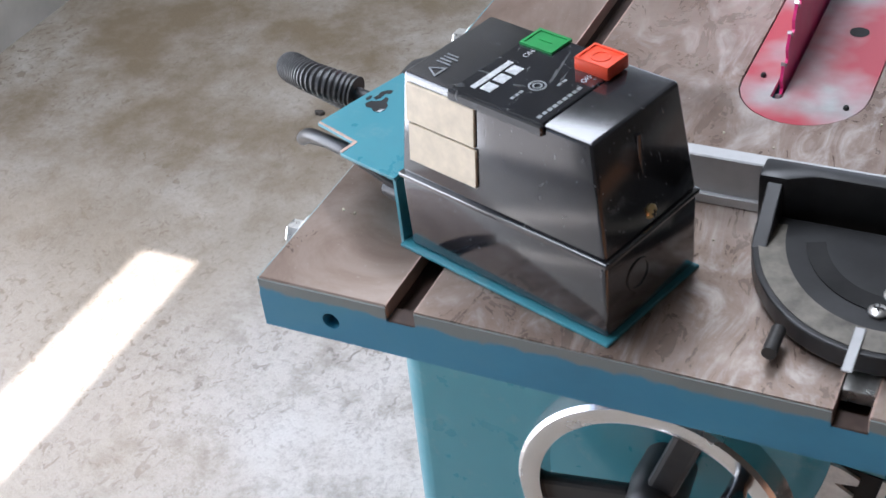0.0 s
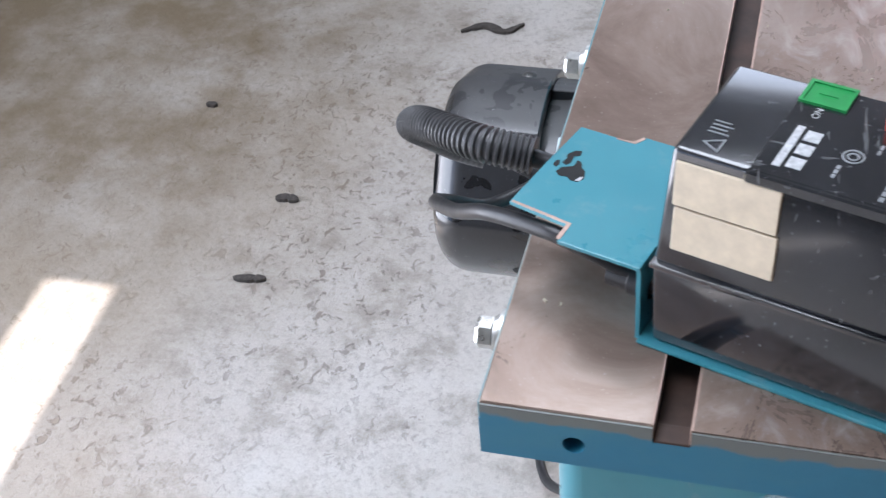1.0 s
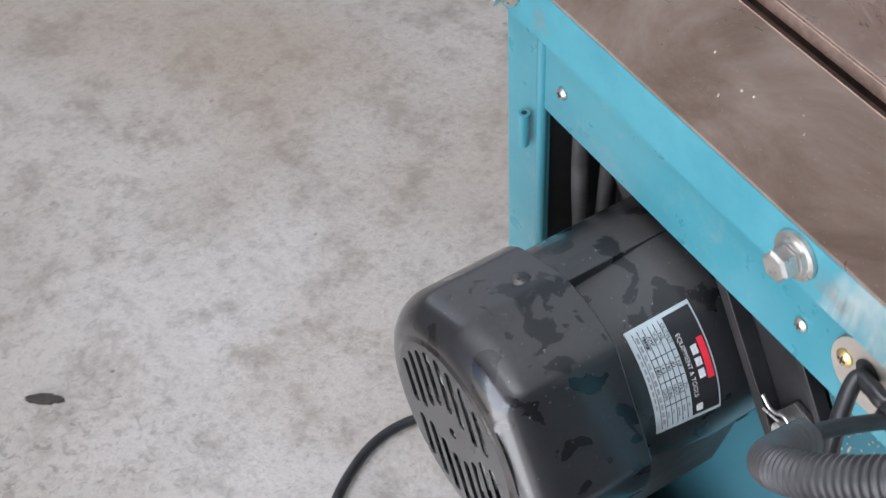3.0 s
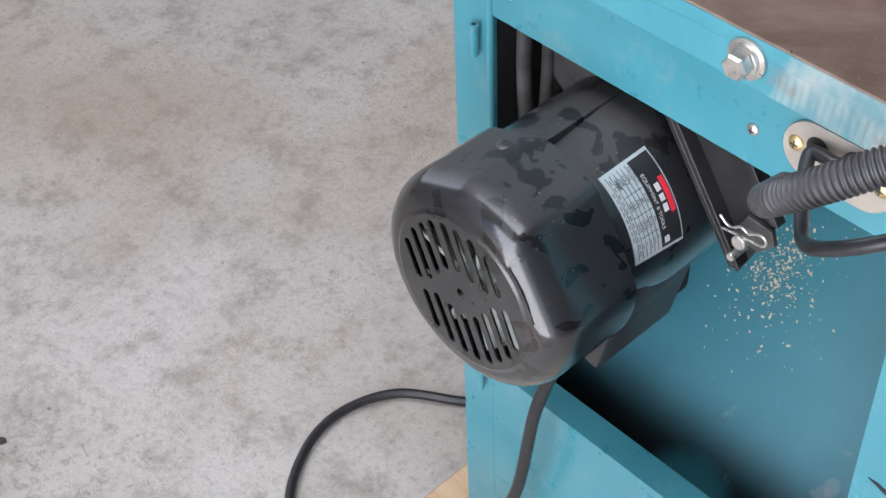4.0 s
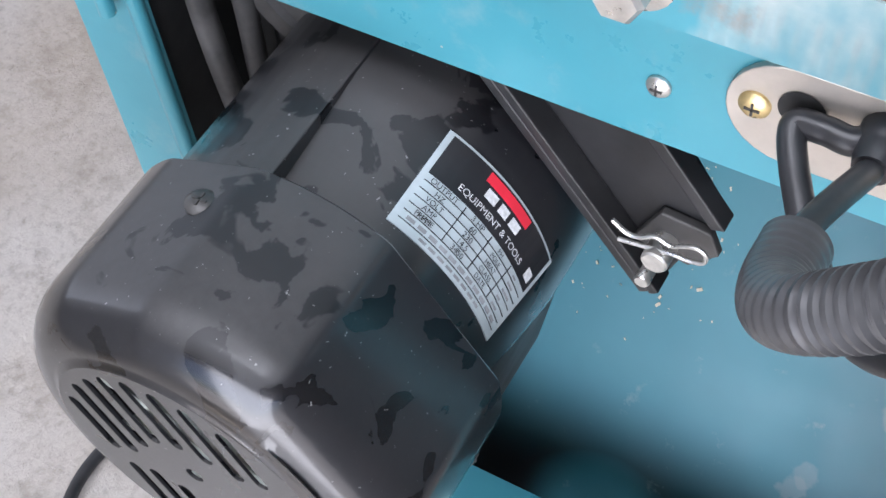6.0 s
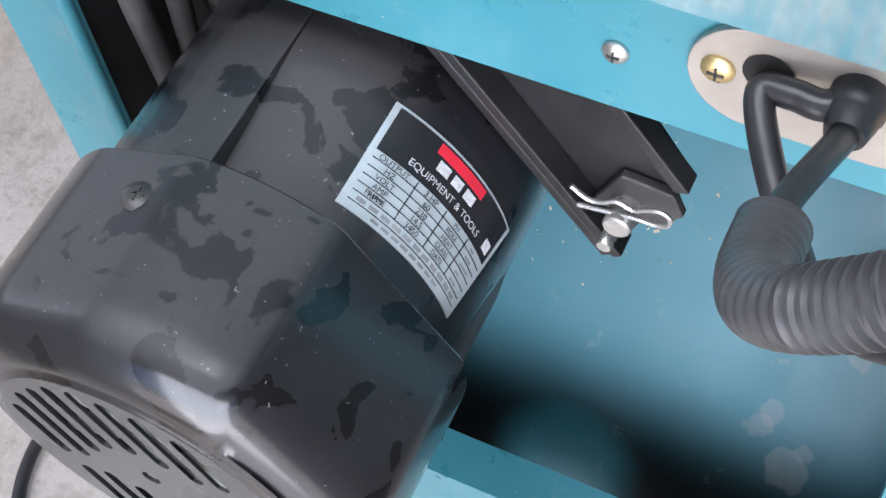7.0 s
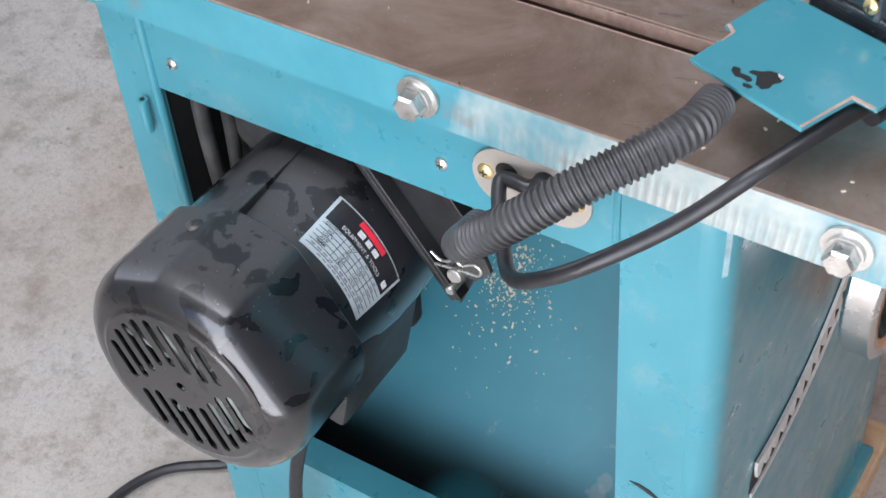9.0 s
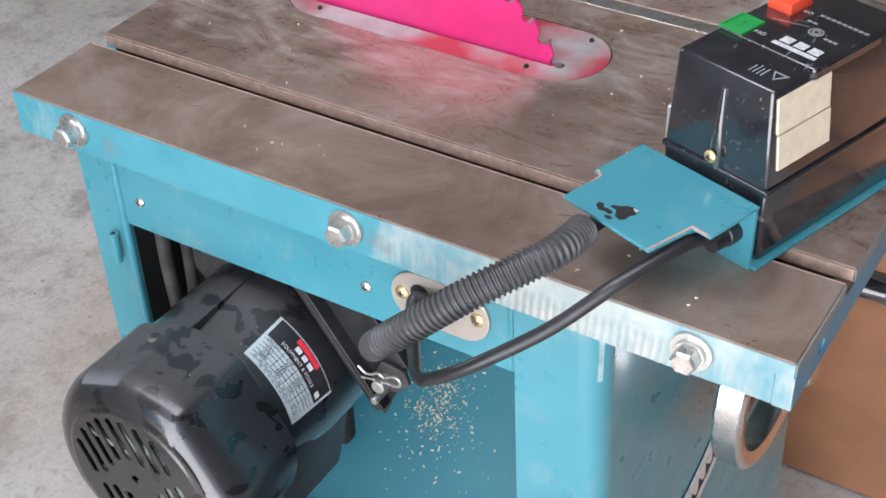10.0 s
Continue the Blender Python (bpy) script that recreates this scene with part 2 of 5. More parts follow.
def make_concrete():
    m, nt, b = material("concrete_floor")
    big = tex(nt, 1.6, 5, 0.6)
    mid = tex(nt, 11, 9, 0.72, distortion=0.1)
    lump = tex(nt, 38, 5, 0.6, stretch=(1.0, 0.7, 1))
    fine = tex(nt, 90, 8, 0.75)
    col = ramp(nt, big, [(0.3, (0.46, 0.425, 0.380)), (0.5, (0.54, 0.508, 0.470)), (0.7, (0.60, 0.575, 0.545))])
    col = mix(nt, ramp(nt, mid, [(0.36, 0.75), (0.50, 0.0)]), col, (0.30, 0.27, 0.235))
    col = mix(nt, ramp(nt, mid, [(0.54, 0.0), (0.75, 0.55)]), col, (0.62, 0.60, 0.57))
    col = mix(nt, ramp(nt, fine, [(0.33, 0.5), (0.50, 0.0)]), col, (0.24, 0.215, 0.19))
    v = nt.nodes.new("ShaderNodeTexVoronoi")
    v.inputs["Scale"].default_value = 26
    g = nt.nodes.new("ShaderNodeNewGeometry")
    nt.links.new(g.outputs["Position"], v.inputs["Vector"])
    pits = ramp(nt, v.outputs["Distance"], [(0.04, 1.0), (0.10, 0.0)])
    keep = ramp(nt, tex(nt, 5, 3), [(0.50, 0.0), (0.62, 0.8)])
    pm = mix(nt, 1.0, pits, keep, "MULTIPLY")
    col = mix(nt, pm, col, (0.13, 0.115, 0.10))
    nt.links.new(col, b.inputs["Base Color"])
    b.inputs["Roughness"].default_value = 0.85
    fl1 = tex(nt, 66, 6, 0.62, stretch=(1.0, 0.75, 1), distortion=0.8)
    fk = mix(nt, 1.0, ramp(nt, fl1, [(0.575, 0.0), (0.605, 1.0)]), ramp(nt, tex(nt, 2.6, 6, 0.65), [(0.40, 0.05), (0.58, 0.72)]), "MULTIPLY")
    sx = nt.nodes.new("ShaderNodeSeparateXYZ")
    nt.links.new(g.outputs["Position"], sx.inputs[0])
    reach = nt.nodes.new("ShaderNodeMapRange")
    reach.inputs[1].default_value, reach.inputs[2].default_value, reach.inputs[3].default_value = -0.15, -0.42, 0.25
    nt.links.new(sx.outputs[0], reach.inputs[0])
    fk = mix(nt, 1.0, fk, reach.outputs[0], "MULTIPLY")
    col = mix(nt, fk, col, (0.15, 0.125, 0.11))
    brown = ramp(nt, tex(nt, 0.9, 3, 0.5), [(0.48, 0.0), (0.62, 0.6)])
    col = mix(nt, brown, col, (0.36, 0.28, 0.20))
    nt.links.new(col, b.inputs["Base Color"])
    # brown tone towards the side wall, with the weaker light there in its colour
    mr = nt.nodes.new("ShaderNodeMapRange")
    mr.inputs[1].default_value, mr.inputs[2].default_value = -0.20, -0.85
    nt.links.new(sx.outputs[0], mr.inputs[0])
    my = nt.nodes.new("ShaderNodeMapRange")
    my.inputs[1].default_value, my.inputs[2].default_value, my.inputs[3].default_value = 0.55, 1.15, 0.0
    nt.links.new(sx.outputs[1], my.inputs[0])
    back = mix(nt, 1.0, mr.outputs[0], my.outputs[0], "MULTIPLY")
    dim_brown = mix(nt, 1.0, back, ramp(nt, tex(nt, 4, 6, 0.65), [(0.30, 0.45), (0.60, 1.0)]), "MULTIPLY")
    col = mix(nt, dim_brown, col, (0.175, 0.132, 0.082))
    nt.links.new(col, b.inputs["Base Color"])
    h = mix(nt, 0.45, mix(nt, 0.55, mid, lump), fine)
    h = mix(nt, fk, h, (0.25, 0.25, 0.25))
    bump(nt, b, h, 0.85, 0.008)
    return m


def make_wood():
    m, nt, b = material("pale_plywood")
    f = tex(nt, 12, 6, 0.6, stretch=(8, 1, 8))
    nt.links.new(ramp(nt, f, [(0.3, (0.50, 0.33, 0.19)), (0.7, (0.66, 0.48, 0.31))]), b.inputs["Base Color"])
    b.inputs["Roughness"].default_value = 0.75
    bump(nt, b, f, 0.3, 0.0006)
    return m


def make_insert():
    m, nt, b = material("throat_plate_paint")
    f = tex(nt, 7, 4, 0.5)
    red = ramp(nt, f, [(0.42, 0.0), (0.56, 1.0)])
    base = ramp(nt, tex(nt, 40, 6), [(0.3, (0.30, 0.30, 0.29)), (0.7, (0.44, 0.45, 0.45))])
    col = mix(nt, red, base, (0.42, 0.055, 0.075))
    nt.links.new(col, b.inputs["Base Color"])
    b.inputs["Roughness"].default_value = 0.42
    b.inputs["Metallic"].default_value = 0.2
    bump(nt, b, tex(nt, 300), 0.12, 0.0003)
    return m


TEAL, SKIRT, FRONT, IRON = make_teal(), make_skirt(), make_front_edge(), make_iron()
MOTOR, CONCRETE, WOOD, THROAT = make_motor_black(), make_concrete(), make_wood(), make_insert()
STEEL = simple("zinc_steel", (0.62, 0.61, 0.58), 0.32, 0.9, 0.15, 200)
CHROME = simple("polished_rim", (0.66, 0.66, 0.66), 0.22, 1.0, 0.06, 40, 0.05)
PALESTEEL = simple("cut_steel_edge", (0.70, 0.69, 0.66), 0.45, 0.35, 0.15, 150)
BRASS = simple("yellow_zinc", (0.72, 0.56, 0.28), 0.32, 0.9, 0.15, 200)
PLATE = simple("bare_steel_plate", (0.50, 0.46, 0.41), 0.42, 0.6, 0.18, 25)
BLACK = make_black_plastic()
BLACKMETAL = simple("black_painted_steel", (0.017, 0.017, 0.018), 0.40, 0.0, 0.5, 30, 0.2)
RUBBER = simple("black_rubber", (0.018, 0.018, 0.020), 0.38, 0.0, 0.35, 80, 0.12)
for mm in (BLACK,):
    bb = mm.node_tree.nodes["Principled BSDF"]
    bb.inputs["Coat Weight"].default_value, bb.inputs["Coat Roughness"].default_value = 1.0, 0.13
    bb.inputs["Coat IOR"].default_value = 1.6
HOSE = simple("grey_black_conduit", (0.048, 0.048, 0.050), 0.42, 0.0, 0.55, 24, 0.2)
# Near-black, mostly shade painted into holes, slots and gaps.
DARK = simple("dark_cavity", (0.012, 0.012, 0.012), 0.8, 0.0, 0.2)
GREENP = simple("green_button_plastic", (0.015, 0.26, 0.065), 0.35, 0.0, 0.15)
REDP = simple("red_button_plastic", (0.85, 0.085, 0.035), 0.35, 0.0, 0.08)
CREAM = simple("cream_sticker", (0.66, 0.56, 0.42), 0.50, 0.0, 0.10, 120, 0.1)
BLADE = simple("pink_blade_coating", (0.72, 0.035, 0.19), 0.32, 0.1, 0.10, 30, 0.08)
CARBIDE = simple("blade_steel", (0.42, 0.36, 0.36), 0.40, 0.8, 0.2)
LABELW = simple("silver_label", (0.42, 0.48, 0.50), 0.42, 0.3, 0.08, 90, 0.05)
LABELB = simple("label_black", (0.015, 0.015, 0.017), 0.40, 0.0, 0.2)
LABELR = simple("label_red", (0.60, 0.025, 0.045), 0.40, 0.0, 0.1)
WHITE = simple("white_print", (0.50, 0.51, 0.52), 0.55, 0.0, 0.30, 420)
GREYP = simple("grey_print", (0.22, 0.23, 0.24), 0.55, 0.0, 0.25)
ALU = simple("grey_aluminium", (0.50, 0.50, 0.50), 0.45, 0.5, 0.12, 30)
BROWN = simple("brown_board", (0.36, 0.165, 0.085), 0.55, 0.0, 0.18, 9, 0.2)
WALLP = simple("grey_plaster", (0.46, 0.44, 0.40), 0.85, 0.0, 0.15, 8, 0.5)
WALLD = simple("dark_unseen_wall", (0.10, 0.085, 0.07), 0.8, 0.0, 0.25, 6, 0.5)
FAN = simple("fan_casting", (0.46, 0.50, 0.46), 0.45, 0.2, 0.3, 60)
SCRAPE = simple("scraped_filler", (0.27, 0.40, 0.42), 0.5, 0.0, 0.5, 60)
ROOF = simple("roof_sheet", (0.20, 0.19, 0.18), 0.6, 0.0, 0.1, 5)
YARD = simple("yard_concrete", (0.45, 0.43, 0.40), 0.9, 0.0, 0.15, 4, 0.4)
CHIP = simple("sawdust", (0.56, 0.51, 0.39), 0.9, 0.0, 0.25, 300)
CHAR = simple("dark_scrap", (0.050, 0.042, 0.036), 0.8, 0.0, 0.4, 150)
GREYM = simple("dark_grey_steel", (0.060, 0.058, 0.056), 0.45, 0.4, 0.25, 60)
DUSTY = simple("dusty_casting", (0.060, 0.058, 0.057), 0.6, 0.0, 0.6, 30, 0.3)
BAND = simple("worn_scale", (0.17, 0.155, 0.13), 0.45, 0.3, 0.5, 60)
SLOT = simple("dark_slot_iron", (0.060, 0.036, 0.027), 0.5, 0.3, 0.4, 40)
BARE = simple("bare_rusty_edge", (0.46, 0.32, 0.26), 0.50, 0.15, 0.25, 120)


# ---- mesh helpers ----
def part(name, bm, mat, parent=None, label="", smooth=False):
    me = bpy.data.meshes.new(name)
    bm.to_mesh(me)
    bm.free()
    me.materials.append(mat)
    if smooth:
        for p in me.polygons:
            p.use_smooth = True
        me.set_sharp_from_angle(angle=radians(38))
    ob = new(name, me)
    if parent:
        ob.parent = parent
    if label:
        ob["label"] = label
    return ob


def thing(name, label, category, group="", at=(0, 0, 0)):
    ob = new(name)
    ob.location = at
    ob.empty_display_size = 0.05
    tagged(ob, label, category, group)
    return ob


def box(x0, x1, y0, y1, z0, z1, bevel=0.0, seg=2, bm=None, m=None):
    own = bm is None
    bm = bm or bmesh.new()
    g = bmesh.ops.create_cube(bm, size=1.0)
    vs = g["verts"]
    for v in vs:
        v.co = Vector((x0 + (v.co.x + 0.5) * (x1 - x0), y0 + (v.co.y + 0.5) * (y1 - y0), z0 + (v.co.z + 0.5) * (z1 - z0)))
    if bevel:
        es = list({e for v in vs for e in v.link_edges})
        r = bmesh.ops.bevel(bm, geom=es, offset=bevel, segments=seg, affect="EDGES", profile=0.5)
        vs = list({v for v in r["verts"]} | {v for f in r["faces"] for v in f.verts} | {v for v in vs if v.is_valid})
    if m is not None:
        bmesh.ops.transform(bm, matrix=m, verts=[v for v in vs if v.is_valid])
    return bm


def prism(poly, h0, h1, axis="z", bevel=0.0, bm=None):
    """A polygon of (a, b) pairs pushed from h0 to h1 along an axis: z takes (x, y), x takes (y, z), y takes (x, z)."""
    bm = bm or bmesh.new()
    put = {"z": lambda a, b, h: (a, b, h), "x": lambda a, b, h: (h, a, b), "y": lambda a, b, h: (a, h, b)}[axis]
    lo = [bm.verts.new(put(a, b, h0)) for a, b in poly]
    hi = [bm.verts.new(put(a, b, h1)) for a, b in poly]
    n = len(poly)
    fs = [bm.faces.new(lo[::-1]), bm.faces.new(hi)]
    fs += [bm.faces.new((lo[i], lo[(i + 1) % n], hi[(i + 1) % n], hi[i])) for i in range(n)]
    bmesh.ops.recalc_face_normals(bm, faces=fs)
    if bevel:
        es = list({e for f in fs for e in f.edges})
        bmesh.ops.bevel(bm, geom=es, offset=bevel, segments=2, affect="EDGES", profile=0.5)
    return bm


def ring_prism(outer, inner, h0, h1, axis="z", bm=None):
    """A plate with one hole: both outlines have the same number of points."""
    bm = bm or bmesh.new()
    put = {"z": lambda a, b, h: (a, b, h), "x": lambda a, b, h: (h, a, b), "y": lambda a, b, h: (a, h, b)}[axis]
    n = len(outer)
    rows = [[bm.verts.new(put(a, b, h)) for a, b in pts] for pts, h in ((outer, h0), (outer, h1), (inner, h1), (inner, h0))]
    fs = []
    for k in range(4):
        for i in range(n):
            fs.append(bm.faces.new((rows[k][i], rows[k][(i + 1) % n], rows[(k + 1) % 4][(i + 1) % n], rows[(k + 1) % 4][i])))
    bmesh.ops.recalc_face_normals(bm, faces=fs)
    return bm


def circle(r, n=32, ca0=0.0, cb0=0.0, start=0.0):
    return [(ca0 + r * math.cos(start + 2 * math.pi * i / n), cb0 + r * math.sin(start + 2 * math.pi * i / n)) for i in range(n)]


def stadium(x0, x1, y0, y1, n=12):
    """A long round-ended outline, long along y."""
    r = (x1 - x0) / 2
    cx = (x0 + x1) / 2
    pts = [(cx + r * math.cos(a), y1 - r + r * math.sin(a)) for a in np.linspace(0, math.pi, n)]
    pts += [(cx + r * math.cos(a), y0 + r + r * math.sin(a)) for a in np.linspace(math.pi, 2 * math.pi, n)]
    return pts


def lathe(profile, n=48, axis="x", centre=(0, 0, 0), shape=None, bm=None, caps=True):
    """Turns (h, r) pairs round an axis; shape(angle) scales the radius."""
    bm = bm or bmesh.new()
    c = Vector(centre)
    rows = []
    for h, r in profile:
        row = []
        for i in range(n):
            a = 2 * math.pi * i / n
            k = r * (shape(a, h) if shape else 1.0)
            u, w = k * math.cos(a), k * math.sin(a)
            p = {"x": (h, u, w), "y": (u, h, w), "z": (u, w, h)}[axis]
            row.append(bm.verts.new(c + Vector(p)))
        rows.append(row)
    fs = []
    for a, b in zip(rows, rows[1:]):
        for i in range(n):
            fs.append(bm.faces.new((a[i], a[(i + 1) % n], b[(i + 1) % n], b[i])))
    if caps and profile[0][1] > 1e-5:
        fs.append(bm.faces.new(rows[0][::-1]))
    if caps and profile[-1][1] > 1e-5:
        fs.append(bm.faces.new(rows[-1]))
    bmesh.ops.recalc_face_normals(bm, faces=fs)
    return bm


def smooth_path(pts, per=10):
    """A smooth line through the points."""
    P = [Vector(p) for p in pts]
    P = [2 * P[0] - P[1]] + P + [2 * P[-1] - P[-2]]
    out = []
    for a, b, c, d in zip(P, P[1:], P[2:], P[3:]):
        for k in range(per):
            t = k / per
            out.append(0.5 * ((2 * b) + (c - a) * t + (2 * a - 5 * b + 4 * c - d) * t * t + (3 * b - a - 3 * c + d) * t ** 3))
    out.append(P[-2])
    return out


def tube(pts, radius, sides=12, per=10, rib=0.0, pitch=0.0045, bm=None, plain=2.0):
    """A pipe along a smooth line; with rib, a corrugated one whose ribs flatten past the share plain of its length."""
    bm = bm or bmesh.new()
    line = smooth_path(pts, per)
    if rib:
        dist = [0.0]
        for a, b in zip(line, line[1:]):
            dist.append(dist[-1] + (b - a).length)
        n = int(dist[-1] / pitch * 4)
        fine, j = [], 0
        for k in range(n + 1):
            s = dist[-1] * k / n
            while j < len(dist) - 2 and dist[j + 1] < s:
                j += 1
            f = (s - dist[j]) / max(1e-9, dist[j + 1] - dist[j])
            fine.append(line[j].lerp(line[j + 1], f))
        line = fine
    up = Vector((0.13, 0.21, 0.97))
    rows = []
    for i, p in enumerate(line):
        t = (line[min(i + 1, len(line) - 1)] - line[max(i - 1, 0)]).normalized()
        side = t.cross(up).normalized()
        up = side.cross(t).normalized()
        k = 1.0 if i < plain * len(line) else max(0.2, 1.0 - 8.0 * (i / len(line) - plain))
        r = radius + (rib * k * (1, 1, -1, -1)[i % 4] if rib else 0.0)
        rows.append([bm.verts.new(p + r * (math.cos(2 * math.pi * k / sides) * side + math.sin(2 * math.pi * k / sides) * up)) for k in range(sides)])
    fs = []
    for a, b in zip(rows, rows[1:]):
        for k in range(sides):
            fs.append(bm.faces.new((a[k], a[(k + 1) % sides], b[(k + 1) % sides], b[k])))
    fs += [bm.faces.new(rows[0][::-1]), bm.faces.new(rows[-1])]
    bmesh.ops.recalc_face_normals(bm, faces=fs)
    return bm


def lettering(text, size, m, mat, name, parent, bend=None, depth=0.0):
    """Words from the built-in font as a mesh, at m, optionally bent by a function of the placed point."""
    cu = bpy.data.curves.new("words", "FONT")
    cu.body, cu.size, cu.align_x, cu.align_y, cu.extrude = text, size, "CENTER", "CENTER", depth
    tmp = new("words", cu)
    dg = bpy.context.evaluated_depsgraph_get()
    me = bpy.data.meshes.new_from_object(tmp.evaluated_get(dg))
    bpy.data.objects.remove(tmp)
    me.transform(m)
    if bend:
        for v in me.vertices:
            v.co = bend(v.co)
    me.materials.clear()
    me.materials.append(mat)
    ob = new(name, me)
    ob.parent = parent
    return ob


def hexbolt(name, parent, at, r=0.0098, h=0.010, axis="x", sign=-1, washer=0.0150, label=""):
    """A zinc hexagon bolt with washers; its head points along sign * axis."""
    x, y, z = at
    bm = bmesh.new()
    flip = [(0.0, r), (h * 0.8, r), (h, r * 0.82)]
    prof = [(sign * (0.007 + a), b) for a, b in flip]
    lathe(prof, 6, axis, at, None, bm)
    ob = part(name, bm, STEEL, parent, label)
    bm = lathe([(sign * 0.0, washer * 0.2), (sign * 0.0, washer), (sign * 0.0025, washer), (sign * 0.0027, washer * 0.75), (sign * 0.0062, washer * 0.72), (sign * 0.0066, washer * 0.3)], 28, axis, at)
    part("washer", bm, STEEL, ob, smooth=True)
    return ob


def panscrew(name, parent, at, r=0.0055, axis="x", sign=-1, mat=None, cross=True):
    bm = lathe([(0.0, r), (sign * 0.0012, r), (sign * 0.0026, r * 0.75), (sign * 0.0031, r * 0.3), (sign * 0.0032, 0.00001)], 20, axis, at)
    ob = part(name, bm, mat or STEEL, parent, smooth=True)
    if cross:
        x, y, z = at
        bm = bmesh.new()
        d = sign * 0.0032
        if axis == "x":
            for w, hh in ((r * 0.48, r * 0.08), (r * 0.08, r * 0.48)):
                box(x + d - 0.0004, x + d + 0.0004, y - w, y + w, z - hh, z + hh, bm=bm)
        elif axis == "z":
            for w, hh in ((r * 0.48, r * 0.08), (r * 0.08, r * 0.48)):
                box(x - w, x + w, y - hh, y + hh, z + d - 0.0004, z + d + 0.0004, bm=bm)
        else:
            for w, hh in ((r * 0.48, r * 0.08), (r * 0.08, r * 0.48)):
                box(x - w, x + w, y + d - 0.0004, y + d + 0.0004, z - hh, z + hh, bm=bm)
        part("cross_recess", bm, GREYM, ob)
    return ob


# ---- the building ----
H = H_TOP                                   # height of the saw's table


def setting(name, bm, mat, label, category):
    ob = part(name, bm, mat)
    return tagged(ob, label, category, kind="structure")


floor_bm = bmesh.new()
nx, ny = 60, 70
X0, X1, Y0, Y1 = -1.78, 3.6, -3.0, 4.4
grid = []
for j in range(ny + 1):
    row = []
    for i in range(nx + 1):
        x, y = X0 + (X1 - X0) * i / nx, Y0 + (Y1 - Y0) * j / ny
        row.append(floor_bm.verts.new((x, y, 0.004 * (noise.noise(Vector((x * 2.2, y * 2.2, 0)))) - 0.0035)))
    grid.append(row)
for j in range(ny):
    for i in range(nx):
        floor_bm.faces.new((grid[j][i], grid[j][i + 1], grid[j + 1][i + 1], grid[j + 1][i]))
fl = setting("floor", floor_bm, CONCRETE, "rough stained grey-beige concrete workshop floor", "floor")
for p in fl.data.polygons:
    p.use_smooth = True
setting("ground", box(-40, -1.78, -40, 40, -0.3, -0.02), YARD, "sunlit pale concrete yard outside the doorway", "ground")

# side wall with a wide doorway, closed on both sides of it
setting("wall_west", box(-1.78, -1.645, 1.05, 4.4, -0.1, 3.2), WALLP, "grey plastered workshop side wall", "wall")
setting("wall_west_front", box(-1.78, -1.63, -3.0, -2.4, -0.1, 3.2), WALLP, "grey plastered workshop wall beside the doorway", "wall")
setting("lintel", box(-1.78, -1.63, -2.4, 1.05, 2.455, 3.2), WALLP, "grey plastered lintel over the wide doorway", "wall")
nw = box(-1.78, -0.8, 4.4, 4.55, -0.1, 3.2)
box(2.2, 3.75, 4.4, 4.55, -0.1, 3.2, bm=nw)
box(-0.8, 2.2, 4.4, 4.55, -0.1, 1.3, bm=nw)
box(-0.8, 2.2, 4.4, 4.55, 2.7, 3.2, bm=nw)
setting("wall_north", nw, WALLP, "grey plastered workshop back wall", "wall")
# Two unseen walls, made dark to cut reflections and bounce on the saw.
setting("wall_east", box(3.6, 3.75, -3.0, 4.4, -0.1, 3.2), WALLD, "unseen workshop far side wall, dark to cut reflections", "wall")
setting("wall_south", box(-1.78, 3.75, -3.15, -3.0, -0.1, 3.2), WALLD, "unseen workshop wall behind the saw, dark to cut bounced light", "wall")
RX0, RX1, RY0, RY1 = -1.21, 0.01, -0.76, 1.96          # opening for the added overhead fill lamp
# Unseen ceiling, its colour kept dull to hold back bounced light.
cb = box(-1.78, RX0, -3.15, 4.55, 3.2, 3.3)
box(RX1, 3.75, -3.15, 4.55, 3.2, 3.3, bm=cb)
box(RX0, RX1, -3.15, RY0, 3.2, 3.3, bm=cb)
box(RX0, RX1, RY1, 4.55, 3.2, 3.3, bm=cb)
setting("ceiling", cb, ROOF, "unseen workshop ceiling, kept dull to hold back bounced light", "ceiling")
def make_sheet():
    m, nt, b = material("added_translucent_sheet")
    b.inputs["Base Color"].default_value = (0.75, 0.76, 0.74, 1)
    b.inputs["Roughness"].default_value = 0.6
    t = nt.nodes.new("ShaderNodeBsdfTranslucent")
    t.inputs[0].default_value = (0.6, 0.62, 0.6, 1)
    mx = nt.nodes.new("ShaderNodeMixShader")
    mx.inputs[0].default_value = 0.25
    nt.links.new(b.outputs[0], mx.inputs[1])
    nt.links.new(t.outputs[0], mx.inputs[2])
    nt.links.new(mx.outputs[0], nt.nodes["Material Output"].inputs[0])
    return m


# Unseen pane, added to keep direct sun out of the fill lamp's opening.
setting("roof_sheet", box(RX0 - 0.05, RX1 + 0.05, RY0 - 0.05, RY1 + 0.05, 3.302, 3.310), make_sheet(), "unseen translucent sheet, added over the fill lamp's opening", "roof")
# unseen canopy, added outside; its gap beside the wall shapes the strip of sun
GX0, GY = -1.905, 0.725
canopy_bm = box(-2.80, GX0, -6, 6, 2.45, 2.48)
box(GX0, -1.66, GY, 1.04, 2.42, 2.452, bm=canopy_bm)
box(GX0, -1.781, 1.04, 6, 2.42, 2.48, bm=canopy_bm)
setting("canopy", canopy_bm, ROOF, "unseen sheet canopy outside the doorway, added to shape the sun strip", "roof")

# ---- the table saw ----
saw = thing("table_saw", "teal cabinet table saw with a brown cast iron top", "table saw")

# table top: planed strips between the mitre slots, throat opening, skirt
TW, TD, TT = 0.508, 0.686, 0.040
